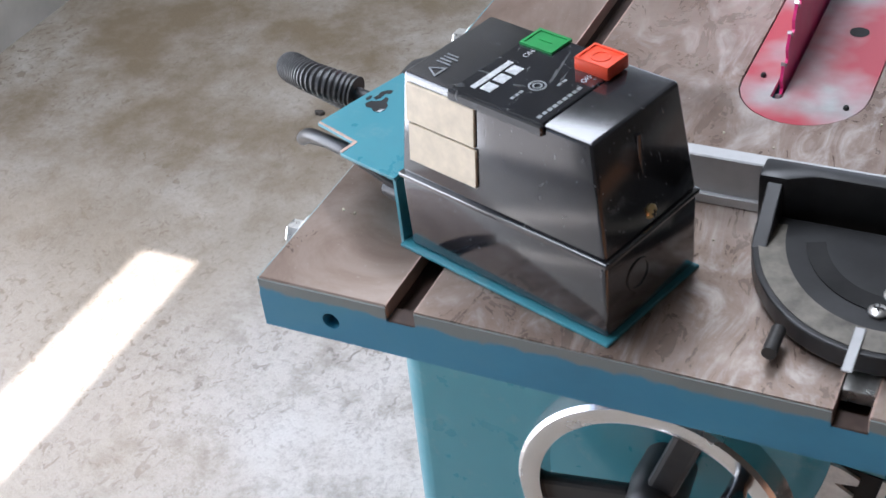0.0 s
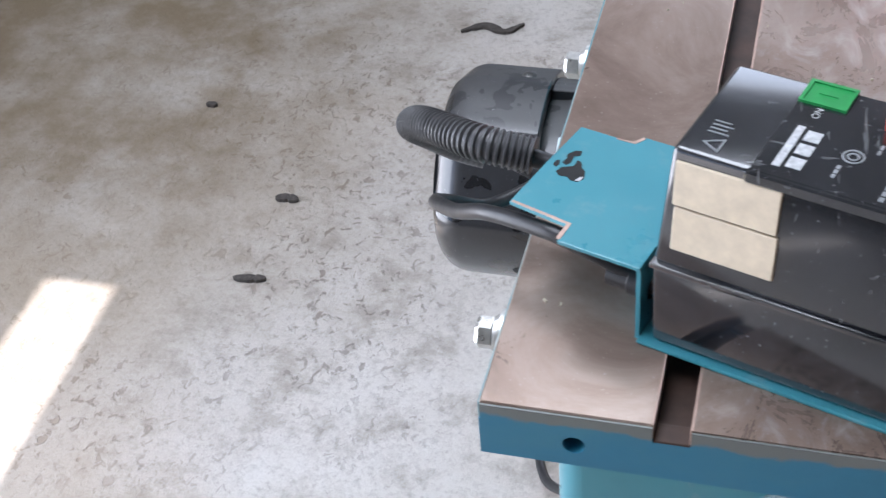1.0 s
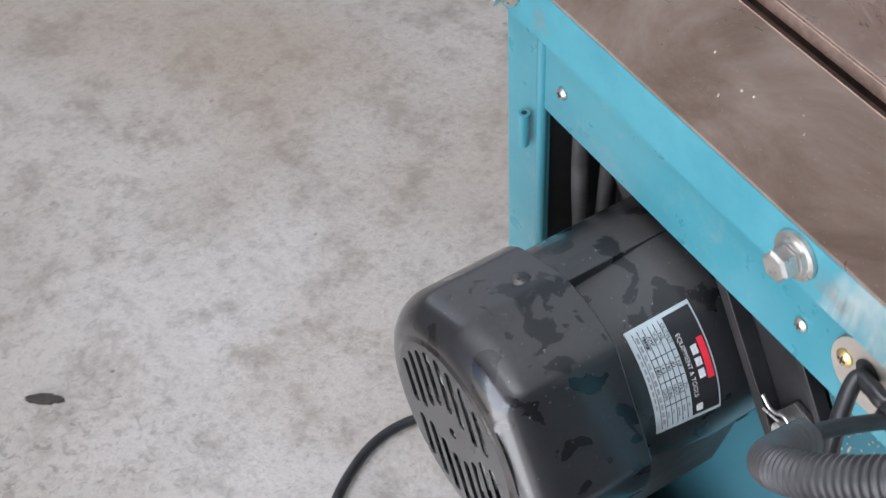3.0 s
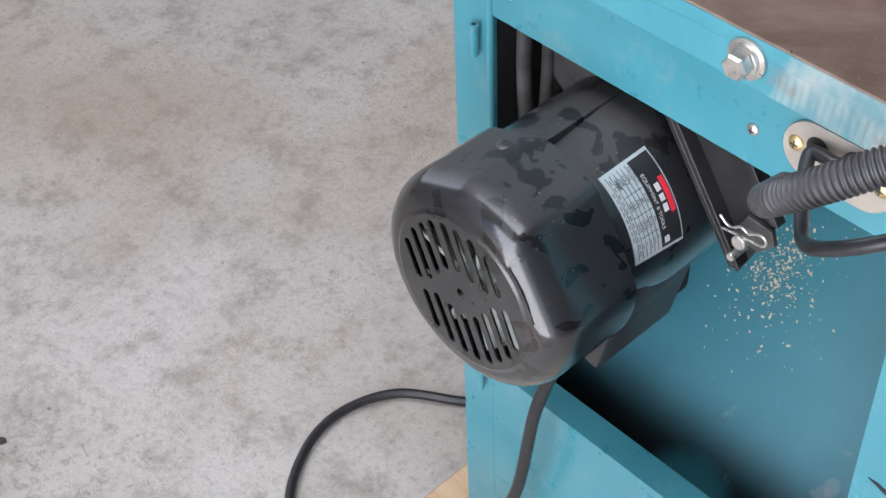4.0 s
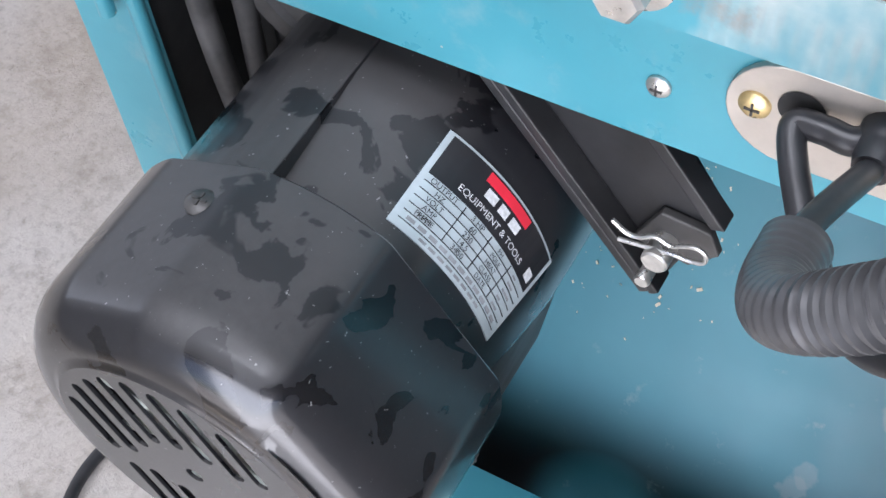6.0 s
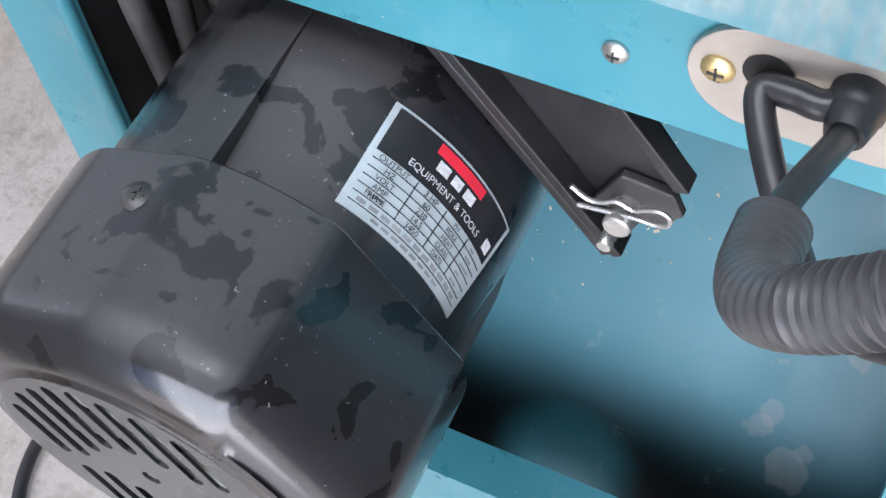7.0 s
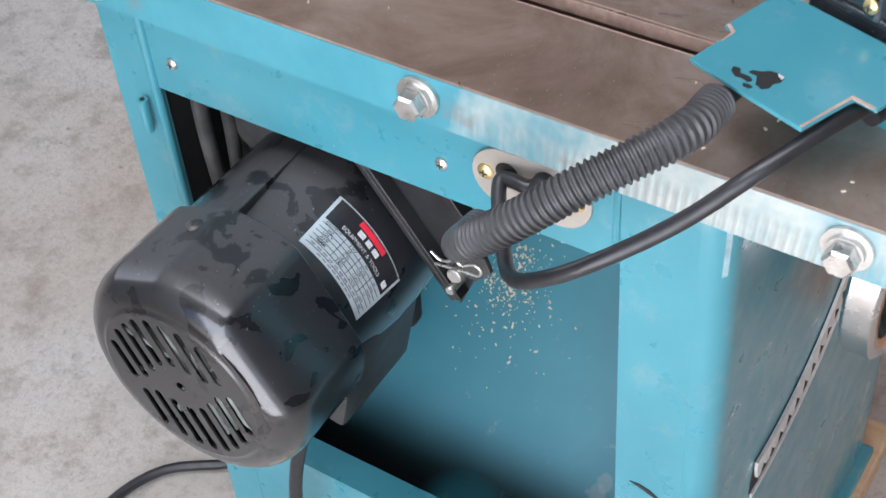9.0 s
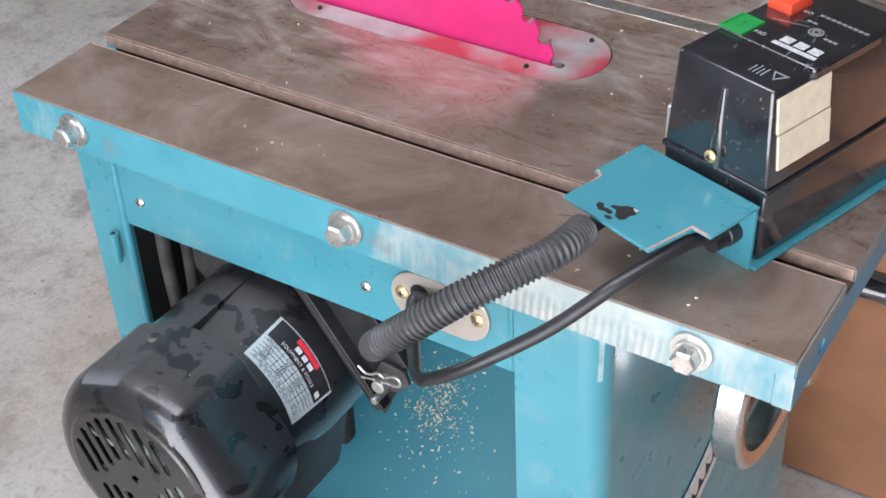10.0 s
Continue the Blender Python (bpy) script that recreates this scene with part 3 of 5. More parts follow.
S1, S2, SD = (0.0940, 0.1135), (0.372, 0.392), 0.0095
IX0, IX1, IY0, IY1 = 0.232, 0.325, 0.272, 0.592


def strip(x0, x1, name):
    bm = box(x0, x1, 0.0, TD, H - 0.012, H, 0.0009, 1)
    return part(name, bm, IRON, saw)


strip(0.0, S1[0], "table_top")
strip(S2[1], TW, "table_top")
n = 14
ins = stadium(IX0 - 0.0012, IX1 + 0.0012, IY0 - 0.0012, IY1 + 0.0012, n)
cx = (IX0 + IX1) / 2
r0 = (IX1 - IX0) / 2
rect = []
for a in np.linspace(0, math.pi, n):
    k = a / math.pi
    rect.append((S2[0], IY1 - r0 + (TD - IY1 + r0) * min(1, k * 4)) if k < 0.25 else ((S2[0] + (S1[1] - S2[0]) * (k - 0.25) * 2, TD) if k <= 0.75 else (S1[1], TD - (TD - IY1 + r0) * (k - 0.75) * 4)))
for a in np.linspace(0, math.pi, n):
    k = a / math.pi
    yb = IY0 + r0
    rect.append((S1[1], yb * (1 - k * 4)) if k < 0.25 else ((S1[1] + (S2[0] - S1[1]) * (k - 0.25) * 2, 0.0) if k <= 0.75 else (S2[0], yb * (k - 0.75) * 4)))
# square the outline's corners by moving the nearest point to each
for c in ((S2[0], TD), (S1[1], TD), (S1[1], 0.0), (S2[0], 0.0)):
    i = min(range(len(rect)), key=lambda q: (rect[q][0] - c[0]) ** 2 + (rect[q][1] - c[1]) ** 2)
    rect[i] = c
part("table_top", ring_prism(rect, ins, H - 0.012, H), IRON, saw)
# slot floors, the bed under the top, and the skirts
for a, b in (S1, S2):
    part("mitre_slot", box(a - 0.004, b + 0.004, 0.0122, TD - 0.0125, H - 0.026, H - 0.0185), SLOT, saw, "dark brown floor of the mitre slot")
    part("slot_wall", box(a - 0.004, a - 0.0003, 0.0122, TD - 0.0125, H - 0.0184, H - 0.0122), SLOT, saw)
    part("slot_wall", box(b + 0.0003, b + 0.004, 0.0122, TD - 0.0125, H - 0.0184, H - 0.0122), SLOT, saw)
    # Bare wall facing the doorway; its paler colour includes the light on it.
    part("slot_wall", box(b - 0.0006, b + 0.0002, 0.0004, TD - 0.0004, H - 0.0118, H - 0.0018), BARE, saw, "bare pinkish-brown wall of the mitre slot, paler for the light on it")
part("side_skirt", box(-0.0004, 0.0120, 0.0120, TD, H - TT, H - 0.0122, 0.0008, 1), SKIRT, saw, "worn teal side edge ground to pale filler")
part("side_skirt", box(TW - 0.0120, TW - 0.0006, 0.0120, TD, H - TT, H - 0.0122, 0.0008, 1), TEAL, saw)
part("side_skirt", box(0.0003, 0.0012, 0.0, TD, H - 0.0125, H - 0.0012), SKIRT, saw, "worn teal band along the table edge").location.x = -0.0012


def skirt_with_hole(hx, hz, hr):
    """Front skirt with one drilled hole."""
    nn = 32
    x0, x1, z0, z1 = -0.0006, 0.200, H - TT, H - 0.0122
    inner = circle(hr, nn, hx, hz)
    outer = []
    for a, b in inner:
        dx, dz = a - hx, b - hz
        ts = []
        if dx:
            ts.append(((x1 if dx > 0 else x0) - hx) / dx)
        if dz:
            ts.append(((z1 if dz > 0 else z0) - hz) / dz)
        k = min(t for t in ts if t > 0)
        outer.append((hx + k * dx, hz + k * dz))
    for c in ((x0, z0), (x0, z1), (x1, z1), (x1, z0)):
        i = min(range(nn), key=lambda q: (outer[q][0] - c[0]) ** 2 * 0.05 + (outer[q][1] - c[1]) ** 2 + (0 if (outer[q][0] - hx) * (c[0] - hx) > 0 and (outer[q][1] - hz) * (c[1] - hz) > 0 else 9))
        outer[i] = c
    return ring_prism(outer, inner, -0.0012, 0.0118, "y")


FHX, FHZ, FHR = 0.0515, H - 0.0235, 0.0062
fs_ob = part("front_skirt", skirt_with_hole(FHX, FHZ, FHR), FRONT, saw, "front edge toned darker blue for its weaker light, with a drilled hole")
fs_ob.data.materials.append(SKIRT)
for p in fs_ob.data.polygons:
    if p.normal.x < -0.9:
        p.material_index = 1

part("front_skirt", box(0.200, TW, -0.0012, 0.0118, H - TT, H - 0.0122), FRONT, saw)
for a, b in ((0.0, S1[0]), (S1[1], S2[0]), (S2[1], TW)):
    part("front_band", box(a + 0.0004, b - 0.0004, -0.0013, -0.0001, H - 0.0126, H - 0.0012), FRONT, saw)
part("rear_skirt", box(0.0125, TW - 0.0125, TD - 0.012, TD - 0.0005, H - TT, H - 0.0122), TEAL, saw)
for a, b in (S1, S2):
    part("slot_lip", box(a, b, -0.0010, 0.0125, H - 0.0140, H - 0.0112, 0.0006, 1), SLOT, saw, "rusty slot end")
    part("slot_edge", box(a - 0.0010, a - 0.0001, 0.0, TD, H - 0.0016, H + 0.0002), BARE, saw)
    part("slot_edge", box(b + 0.0001, b + 0.0010, 0.0, TD, H - 0.0016, H + 0.0002), BARE, saw)
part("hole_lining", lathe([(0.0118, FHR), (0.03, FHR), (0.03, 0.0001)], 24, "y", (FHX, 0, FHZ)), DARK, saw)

for y in (0.069, 0.346, 0.619):
    hexbolt("bolt", saw, (-0.0012, y, H - 0.018), label="zinc hexagon bolt with washers")

# throat plate with the blade's slit
BX = 0.2620
slit = stadium(BX - 0.0052, BX + 0.0035, 0.302, 0.570, 14)
plate_out = stadium(IX0, IX1, IY0, IY1, 14)
throat = part("throat_plate", ring_prism(plate_out, slit, H - 0.0055, H - 0.0006), THROAT, saw, "grey throat plate stained with red paint dust")
for x, y in ((0.245, 0.330), (0.312, 0.302), (0.312, 0.560), (0.246, 0.545)):
    panscrew("set_screw", throat, (x, y, H - 0.0006), 0.0022, "z", 1, DARK, cross=False)
part("finger_hole", lathe([(0.0006, 0.0075), (0.0007, 0.0001)], 24, "z", (0.298, 0.412, H - 0.0009)), DARK, throat)

# blade: a disc with hooked teeth
def blade_outline(R, teeth):
    pts = []
    for k in range(teeth):
        a = 2 * math.pi * k / teeth
        w = 2 * math.pi / teeth
        for f, r in ((0.0, R), (0.12, R - 0.0012), (0.50, R - 0.0035), (0.72, R - 0.0105), (0.90, R - 0.0100), (0.985, R - 0.004)):
            pts.append((r * math.cos(a + f * w), r * math.sin(a + f * w)))
    return pts


BCY, BCZ, BR = 0.4380, H - 0.0690, 0.150
blade = part("saw_blade", prism([(BCY + a, BCZ + b) for a, b in blade_outline(BR, 40)], BX - 0.0011, BX + 0.0011, "x"), BLADE, saw, "bright pink coated circular saw blade")
for k in range(40):
    a = 2 * math.pi * (k - 0.04) / 40
    if BCZ + BR * math.sin(a) > H - 0.03:
        m = Matrix.Translation((BX, BCY, BCZ)) @ Matrix.Rotation(a, 4, "X")
        part("tooth", box(-0.0017, 0.0017, BR - 0.0065, BR + 0.0004, -0.0010, 0.0016, m=m), CARBIDE, blade)

# ---- cabinet ----
CX0, CX1, CY0, CY1, CZ0, CZ1 = 0.0105, 0.500, 0.138, 0.639, 0.055, H - TT
OY0, OY1, OZ0, OZ1 = 0.210, 0.592, 0.338, 0.750        # the open motor hatch
part("cabinet_side", box(CX0, CX0 + 0.003, OY1 + 0.002, CY1 - 0.004, CZ0, CZ1, 0.001, 1), TEAL, saw, "teal sheet steel side of the cabinet")
# lower panel with the round dust port, four pieces butted round a square with a hole
PY, PZc, PR = 0.400, 0.205, 0.050
sq = [(PY + 0.08 * a, PZc + 0.08 * b) for a, b in ((1, 0), (1, 0.5), (1, 1), (0.5, 1), (0, 1), (-0.5, 1), (-1, 1), (-1, 0.5), (-1, 0), (-1, -0.5), (-1, -1), (-0.5, -1), (0, -1), (0.5, -1), (1, -1), (1, -0.5))]
part("cabinet_side", ring_prism(sq, circle(PR, 16, PY, PZc), CX0 + 0.0002, CX0 + 0.003, "x"), TEAL, saw)
for y0, y1, z0, z1 in ((CY0 + 0.020, PY - 0.08, CZ0, OZ0), (PY + 0.08, OY1 + 0.002, CZ0, OZ0), (PY - 0.08, PY + 0.08, PZc + 0.08, OZ0), (PY - 0.08, PY + 0.08, CZ0, PZc - 0.08)):
    part("cabinet_side", box(CX0 + 0.0002, CX0 + 0.003, y0, y1, z0, z1), TEAL, saw)
part("cabinet_side", box(CX0 + 0.0002, CX0 + 0.003, OY0 + 0.0005, OY1 + 0.002, OZ1, CZ1), TEAL, saw)
part("cabinet_side", box(CX0 + 0.0001, CX0 + 0.003, CY0 + 0.020, OY0 + 0.0005, OZ0, CZ1), TEAL, saw)
# hatch returns: folded lips
part("hatch_lip", tube([(CX0 + 0.001, OY1 + 0.003, OZ0 + 0.002), (CX0 + 0.001, OY1 + 0.003, 0.5), (CX0 + 0.001, OY1 + 0.003, CZ1 - 0.001)], 0.0042, 10, 2), TEAL, saw, smooth=True)
part("hatch_lip", box(CX0 + 0.003, CX0 + 0.006, OY1, OY1 + 0.002, OZ0, OZ1), TEAL, saw)
# Added black sheets that stand in for the shade inside the hatch.
part("shade_backing", box(0.085, 0.088, 0.490, CY1 - 0.006, 0.400, CZ1 - 0.002), DARK, saw, "added black sheet standing in for shade inside the hatch")
part("shade_backing", box(CX0 + 0.0065, 0.0848, OY1 + 0.0004, OY1 + 0.0024, 0.400, CZ1 - 0.002), DARK, saw)
part("hatch_lip", box(CX0 + 0.003, CX0 + 0.024, OY0 - 0.002, OY0, OZ0, OZ1), TEAL, saw)
part("hatch_lip", box(CX0 + 0.003, CX0 + 0.030, OY0, OY1, OZ0 - 0.002, OZ0), TEAL, saw)
part("hatch_lip", box(CX0 + 0.003, CX0 + 0.024, OY0, OY1, OZ1, OZ1 + 0.002), TEAL, saw)
# rounded front corner and front wall
arc = [(CX0 + 0.020 - 0.020 * math.cos(a), CY0 + 0.020 - 0.020 * math.sin(a)) for a in np.linspace(0, math.pi / 2, 9)]
arc_in = [(CX0 + 0.020 - 0.0172 * math.cos(a), CY0 + 0.020 - 0.0172 * math.sin(a)) for a in np.linspace(math.pi / 2, 0, 9)]
part("cabinet_corner", prism(arc + arc_in, CZ0, CZ1), TEAL, saw, smooth=True)
part("bare_scrape", prism([(arc[4][0] - 0.0008, arc[4][1] - 0.0008), (arc[5][0] - 0.0006, arc[5][1] - 0.0008), (arc[5][0] + 0.001, arc[5][1] + 0.001), (arc[4][0] + 0.001, arc[4][1] + 0.001)], CZ1 - 0.054, CZ1 - 0.006), SCRAPE, saw, "pale scrape on the painted corner")
part("cabinet_front", box(CX0 + 0.020, CX1, CY0, CY0 + 0.003, CZ0, CZ1), TEAL, saw, "glossy teal front of the cabinet in shade")
part("cabinet_back", box(CX0 + 0.002, CX1, CY1 - 0.0045, CY1 - 0.0015, CZ0, CZ1), TEAL, saw)
part("cabinet_side", box(CX1 - 0.003, CX1, CY0 + 0.003, CY1 - 0.005, CZ0, CZ1), TEAL, saw)
# sloping dust chute inside, from the far wall down to the hatch side
ch = bmesh.new()
q = [ch.verts.new(v) for v in ((0.035, CY0 + 0.004, 0.19), (CX1 - 0.004, CY0 + 0.004, 0.80), (CX1 - 0.004, CY1 - 0.006, 0.80), (0.035, CY1 - 0.006, 0.19))]
f = ch.faces.new(q)
r = bmesh.ops.extrude_face_region(ch, geom=[f])
bmesh.ops.translate(ch, verts=[v for v in r["geom"] if isinstance(v, bmesh.types.BMVert)], vec=(0.002, 0, -0.004))
bmesh.ops.recalc_face_normals(ch, faces=ch.faces[:])
part("dust_chute", ch, make_chute(), saw, "sloping dust chute, teal with shade painted in, sawdust")
part("base_flange", box(CX0 - 0.012, CX1 + 0.012, CY0 - 0.012, CY1 + 0.012, 0.050, 0.062, 0.003), TEAL, saw)

# the cabinet leans a little under its table
def leaned(y, z):
    return y - 0.025 * max(0.0, 0.80 - z)


for ob in saw.children:
    if ob.name.split(".")[0] in ("cabinet_side", "cabinet_corner", "cabinet_front", "cabinet_back", "hatch_lip", "dust_chute", "base_flange"):
        for v in ob.data.vertices:
            v.co.y = leaned(v.co.y, v.co.z)

panscrew("screw", saw, (CX0, 0.570, 0.779), 0.0048)
panscrew("screw", saw, (CX0, 0.340, 0.780), 0.0048)
for z0, z1 in ((0.708, 0.738), (0.305, 0.335)):
    bm = lathe([(z0, 0.0042), (z1, 0.0042)], 14, "z", (CX0 - 0.0065, leaned(0.606, z0), 0))
    h = part("hinge_barrel", bm, TEAL, saw, smooth=True)
    part("pin_hole", lathe([(z1 + 0.0002, 0.0022), (z1 + 0.0003, 0.00001)], 10, "z", (CX0 - 0.0065, leaned(0.606, z0), 0)), DARK, h)

part("weld_seam", tube([(CX0 + 0.0005, 0.2125, OZ1 + 0.002), (CX0 + 0.0005, 0.2125, 0.785), (CX0 + 0.0005, 0.2125, CZ1)], 0.0026, 8, 2), TEAL, saw, smooth=True)
part("gouge", prism([(0.192, 0.5335), (0.184, 0.5345), (0.176, 0.5325), (0.168, 0.5275), (0.164, 0.5235), (0.172, 0.5265), (0.182, 0.5300)], CX0 - 0.0006, CX0 + 0.0002, "x"), DARK, saw, "dark gouge in the teal paint")
part("top_gap", box(CX0 - 0.0008, CX0 + 0.001, 0.150, 0.166, CZ1 - 0.007, CZ1 - 0.0005), DARK, saw)

# oval outlet plate with two screws, gland and hole
oy0, oy1, oz0, oz1 = 0.2285, 0.3150, 0.7665, 0.8125
oval = [(b, a) for a, b in stadium(oz0, oz1, oy0, oy1, 14)]
outlet = part("outlet_plate", prism(oval, CX0 - 0.0030, CX0 + 0.0002, "x", 0.0005), PLATE, saw, "bare steel oval cable outlet plate")
panscrew("brass_screw", outlet, (CX0 - 0.003, 0.3045, 0.791), 0.0058, mat=BRASS)
panscrew("brass_screw", outlet, (CX0 - 0.003, 0.2385, 0.791), 0.0058, mat=BRASS)
part("outlet_hole", lathe([(-0.0036, 0.0085), (-0.0034, 0.00001)], 24, "x", (CX0, 0.2885, 0.7955)), DARK, outlet)
part("cable_gland", lathe([(-0.003, 0.0095), (-0.010, 0.0095), (-0.0115, 0.0085), (-0.013, 0.0085), (-0.020, 0.0065)], 20, "x", (CX0, 0.2600, 0.7985)), RUBBER, outlet, smooth=True)

# arc slot with a toothed rack in the front, and the handwheel
AX, AZ, AR = 0.130, 0.710, 0.245


def arc_band(rin, rout, a0, a1, n, y0, y1):
    """A flat curved strip on the cabinet front; the radii are functions of the step."""
    bm = bmesh.new()
    rows = []
    for k in range(n + 1):
        a = radians(a0 + (a1 - a0) * k / n)
        rows.append([bm.verts.new((AX + r * math.cos(a), leaned(y, AZ + r * math.sin(a)), AZ + r * math.sin(a))) for r, y in ((rin(k), y0), (rout(k), y0), (rout(k), y1), (rin(k), y1))])
    fs = []
    for p, q in zip(rows, rows[1:]):
        for c in range(4):
            fs.append(bm.faces.new((p[c], p[(c + 1) % 4], q[(c + 1) % 4], q[c])))
    fs += [bm.faces.new(rows[0][::-1]), bm.faces.new(rows[-1])]
    bmesh.ops.recalc_face_normals(bm, faces=fs)
    return bm


part("arc_slot", arc_band(lambda k: AR - 0.020, lambda k: AR + 0.018, -96, -8, 40, CY0 - 0.0012, CY0 + 0.001), DARK, saw)
part("toothed_rack", arc_band(lambda k: AR - 0.0200, lambda k: AR - 0.0130 + 0.0150 * (k % 3 != 0), -96, -8, 66, CY0 - 0.0040, CY0 - 0.0013), PALESTEEL, saw, "bright steel toothed tilting rack")
part("slot_edge", arc_band(lambda k: AR + 0.0165, lambda k: AR + 0.0215, -96, -8, 40, CY0 - 0.0030, CY0 - 0.0013), PALESTEEL, saw)

WX, WY, WZ, WR = 0.240, 0.084, 0.648, 0.101
wheel = part("handwheel", lathe([(-0.011, WR - 0.017), (-0.013, WR - 0.012), (-0.013, WR - 0.003), (-0.010, WR), (0.010, WR), (0.013, WR - 0.003), (0.013, WR - 0.014), (0.010, WR - 0.017), (-0.011, WR - 0.017)], 72, "y", (WX, WY, WZ), caps=False), CHROME, saw, "polished steel handwheel with black spokes", smooth=True)
part("hub", lathe([(-0.014, 0.010), (-0.014, 0.016), (-0.010, 0.019), (0.012, 0.022), (0.040, 0.020)], 32, "y", (WX, WY, WZ)), BLACKMETAL, wheel, smooth=True)
part("lock_knob", lathe([(-0.040, 0.00001), (-0.040, 0.013), (-0.037, 0.016), (-0.028, 0.016), (-0.026, 0.010), (-0.020, 0.009)], 28, "y", (WX, WY, WZ)), CHROME, wheel, smooth=True)
for k in range(3):
    a = radians(70 + 120 * k)
    m = Matrix.Translation((WX, WY, WZ)) @ Matrix.Rotation(-a, 4, "Y")
    part("spoke", box(0.015, WR - 0.013, -0.005, 0.006, -0.011, 0.011, 0.004, 2, m=m), BLACKMETAL, wheel)
part("crank_handle", lathe([(-0.075, 0.006), (-0.073, 0.0085), (-0.045, 0.0105), (-0.016, 0.007), (-0.010, 0.007)], 20, "y", (WX + 0.064, WY, WZ + 0.052)), BLACK, wheel, smooth=True)

# ---- motor ----
MY, MZ, MR = 0.4645, 0.642, 0.0765
RIM = 0.0928


def barrel(x):
    """Radius of the motor's shell, a little wider towards the cabinet."""
    return MR + 0.008 * min(1.0, max(0.0, (x + 0.055) / 0.065))


cover_prof = [(-0.0560, 0.0800), (-0.0560, RIM - 0.0010), (-0.0570, RIM), (-0.0900, RIM)]
cover_prof += [(-0.118 - 0.0265 * math.sin(a), RIM - 0.022 + 0.022 * math.cos(a)) for a in np.radians([0, 10, 20, 30, 40, 50, 60, 70, 80, 90])]
cover_prof += [(-0.1446, 0.0690), (-0.1458, 0.0675), (-0.1462, 0.0660)]


def flats(a, h):
    """Round fan cover with a flattened cheek that ends in a crease, and a slight flat on top."""
    k = 0.900 / max(math.cos(a - radians(147)), 1e-6) if math.cos(a - radians(147)) > 0 else 9.0
    top = 0.965 / math.cos(a - radians(68)) if math.cos(a - radians(68)) > 0.5 else 9.0
    k = min(k, top)
    fade = min(1.0, max(0.0, (-h - 0.1430) / 0.0015))
    return min(1.0, k + fade * (1.0 - min(1.0, k)))


shell = [(-0.062, MR - 0.004)] + [(x, barrel(x)) for x in (-0.060, -0.04, -0.02, 0.0, 0.01, 0.05)] + [(0.090, 0.084), (0.095, 0.074), (0.20, 0.070)]
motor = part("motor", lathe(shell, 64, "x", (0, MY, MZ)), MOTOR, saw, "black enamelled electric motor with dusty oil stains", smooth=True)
bm = bmesh.new()
lathe(cover_prof, 192, "x", (0, MY, MZ), flats, bm)
bm.faces.ensure_lookup_table()
bmesh.ops.delete(bm, geom=[f for f in bm.faces if len(f.verts) > 4], context="FACES")
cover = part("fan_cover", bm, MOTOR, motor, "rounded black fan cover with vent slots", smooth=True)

# grille disc with two families of round-ended vent slots, cut right through
def grille():
    R = 0.0664
    ang = radians(-25)
    slots = []
    for k, (u0, u1) in zip((-0.046, -0.033, -0.020, -0.007, 0.007, 0.020, 0.033, 0.046), ((0.005, 0.040), (0.006, 0.051), (0.013, 0.057), (0.019, 0.061), (0.019, 0.061), (0.013, 0.057), (0.006, 0.051), (0.005, 0.040))):
        slots.append((k, u0, u1))
        slots.append((k, -u1, -u0))
    me = bpy.data.meshes.new("tmp")
    base = bmesh.new()
    lathe([(-0.1462, R), (-0.1447, R)], 72, "x", (0, 0, 0), None, base)
    base.to_mesh(me)
    base.free()
    body = new("tmp_disc", me)
    cut = bmesh.new()
    for k, u0, u1 in slots:
        prism([(a, b) for a, b in stadium(k - 0.0034, k + 0.0034, u0, u1, 7)], -0.16, -0.13, "x", 0.0, cut)
    prism(circle(0.0042, 16), -0.16, -0.13, "x", 0.0, cut)
    cm = bpy.data.meshes.new("tmp2")
    cut.to_mesh(cm)
    cut.free()
    cutter = new("tmp_cut", cm)
    mod = body.modifiers.new("cut", "BOOLEAN")
    mod.object, mod.operation, mod.solver = cutter, "DIFFERENCE", "EXACT"
    dg = bpy.context.evaluated_depsgraph_get()
    out = bpy.data.meshes.new_from_object(body.evaluated_get(dg))
    bpy.data.objects.remove(body)
    bpy.data.objects.remove(cutter)
    out.transform(Matrix.Translation((0, MY, MZ)) @ Matrix.Rotation(ang, 4, "X"))
    out.materials.clear()
    out.materials.append(MOTOR)
    ob = new("vent_grille", out)
    ob.parent = cover
    return ob


grille()
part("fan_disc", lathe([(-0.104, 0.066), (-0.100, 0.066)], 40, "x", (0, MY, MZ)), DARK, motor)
panscrew("cover_screw", cover, (-0.0780, MY + 0.0235, MZ + 0.0866), 0.0066, "z", 1, GREYM)
panscrew("cover_screw", cover, (-0.0700, MY - 0.0820, MZ - 0.0390), 0.0055, "y", -1, BLACKMETAL)
# capacitor strip along the top and the junction box low at the front
sect = [(MY + 0.0862 * math.cos(a), MZ + 0.0862 * math.sin(a)) for a in np.radians(np.linspace(85, 44, 8))]
sect += [(MY + 0.0700 * math.cos(a), MZ + 0.0700 * math.sin(a)) for a in np.radians(np.linspace(44, 85, 8))]
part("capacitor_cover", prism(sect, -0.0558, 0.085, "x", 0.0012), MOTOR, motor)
m = Matrix.Translation((0, 0.392, 0.598)) @ Matrix.Rotation(radians(12), 4, "X")
part("junction_box", box(-0.050, 0.044, 0.0, 0.060, -0.076, 0.026, 0.005, 2, m=m), BLACKMETAL, motor, smooth=True)

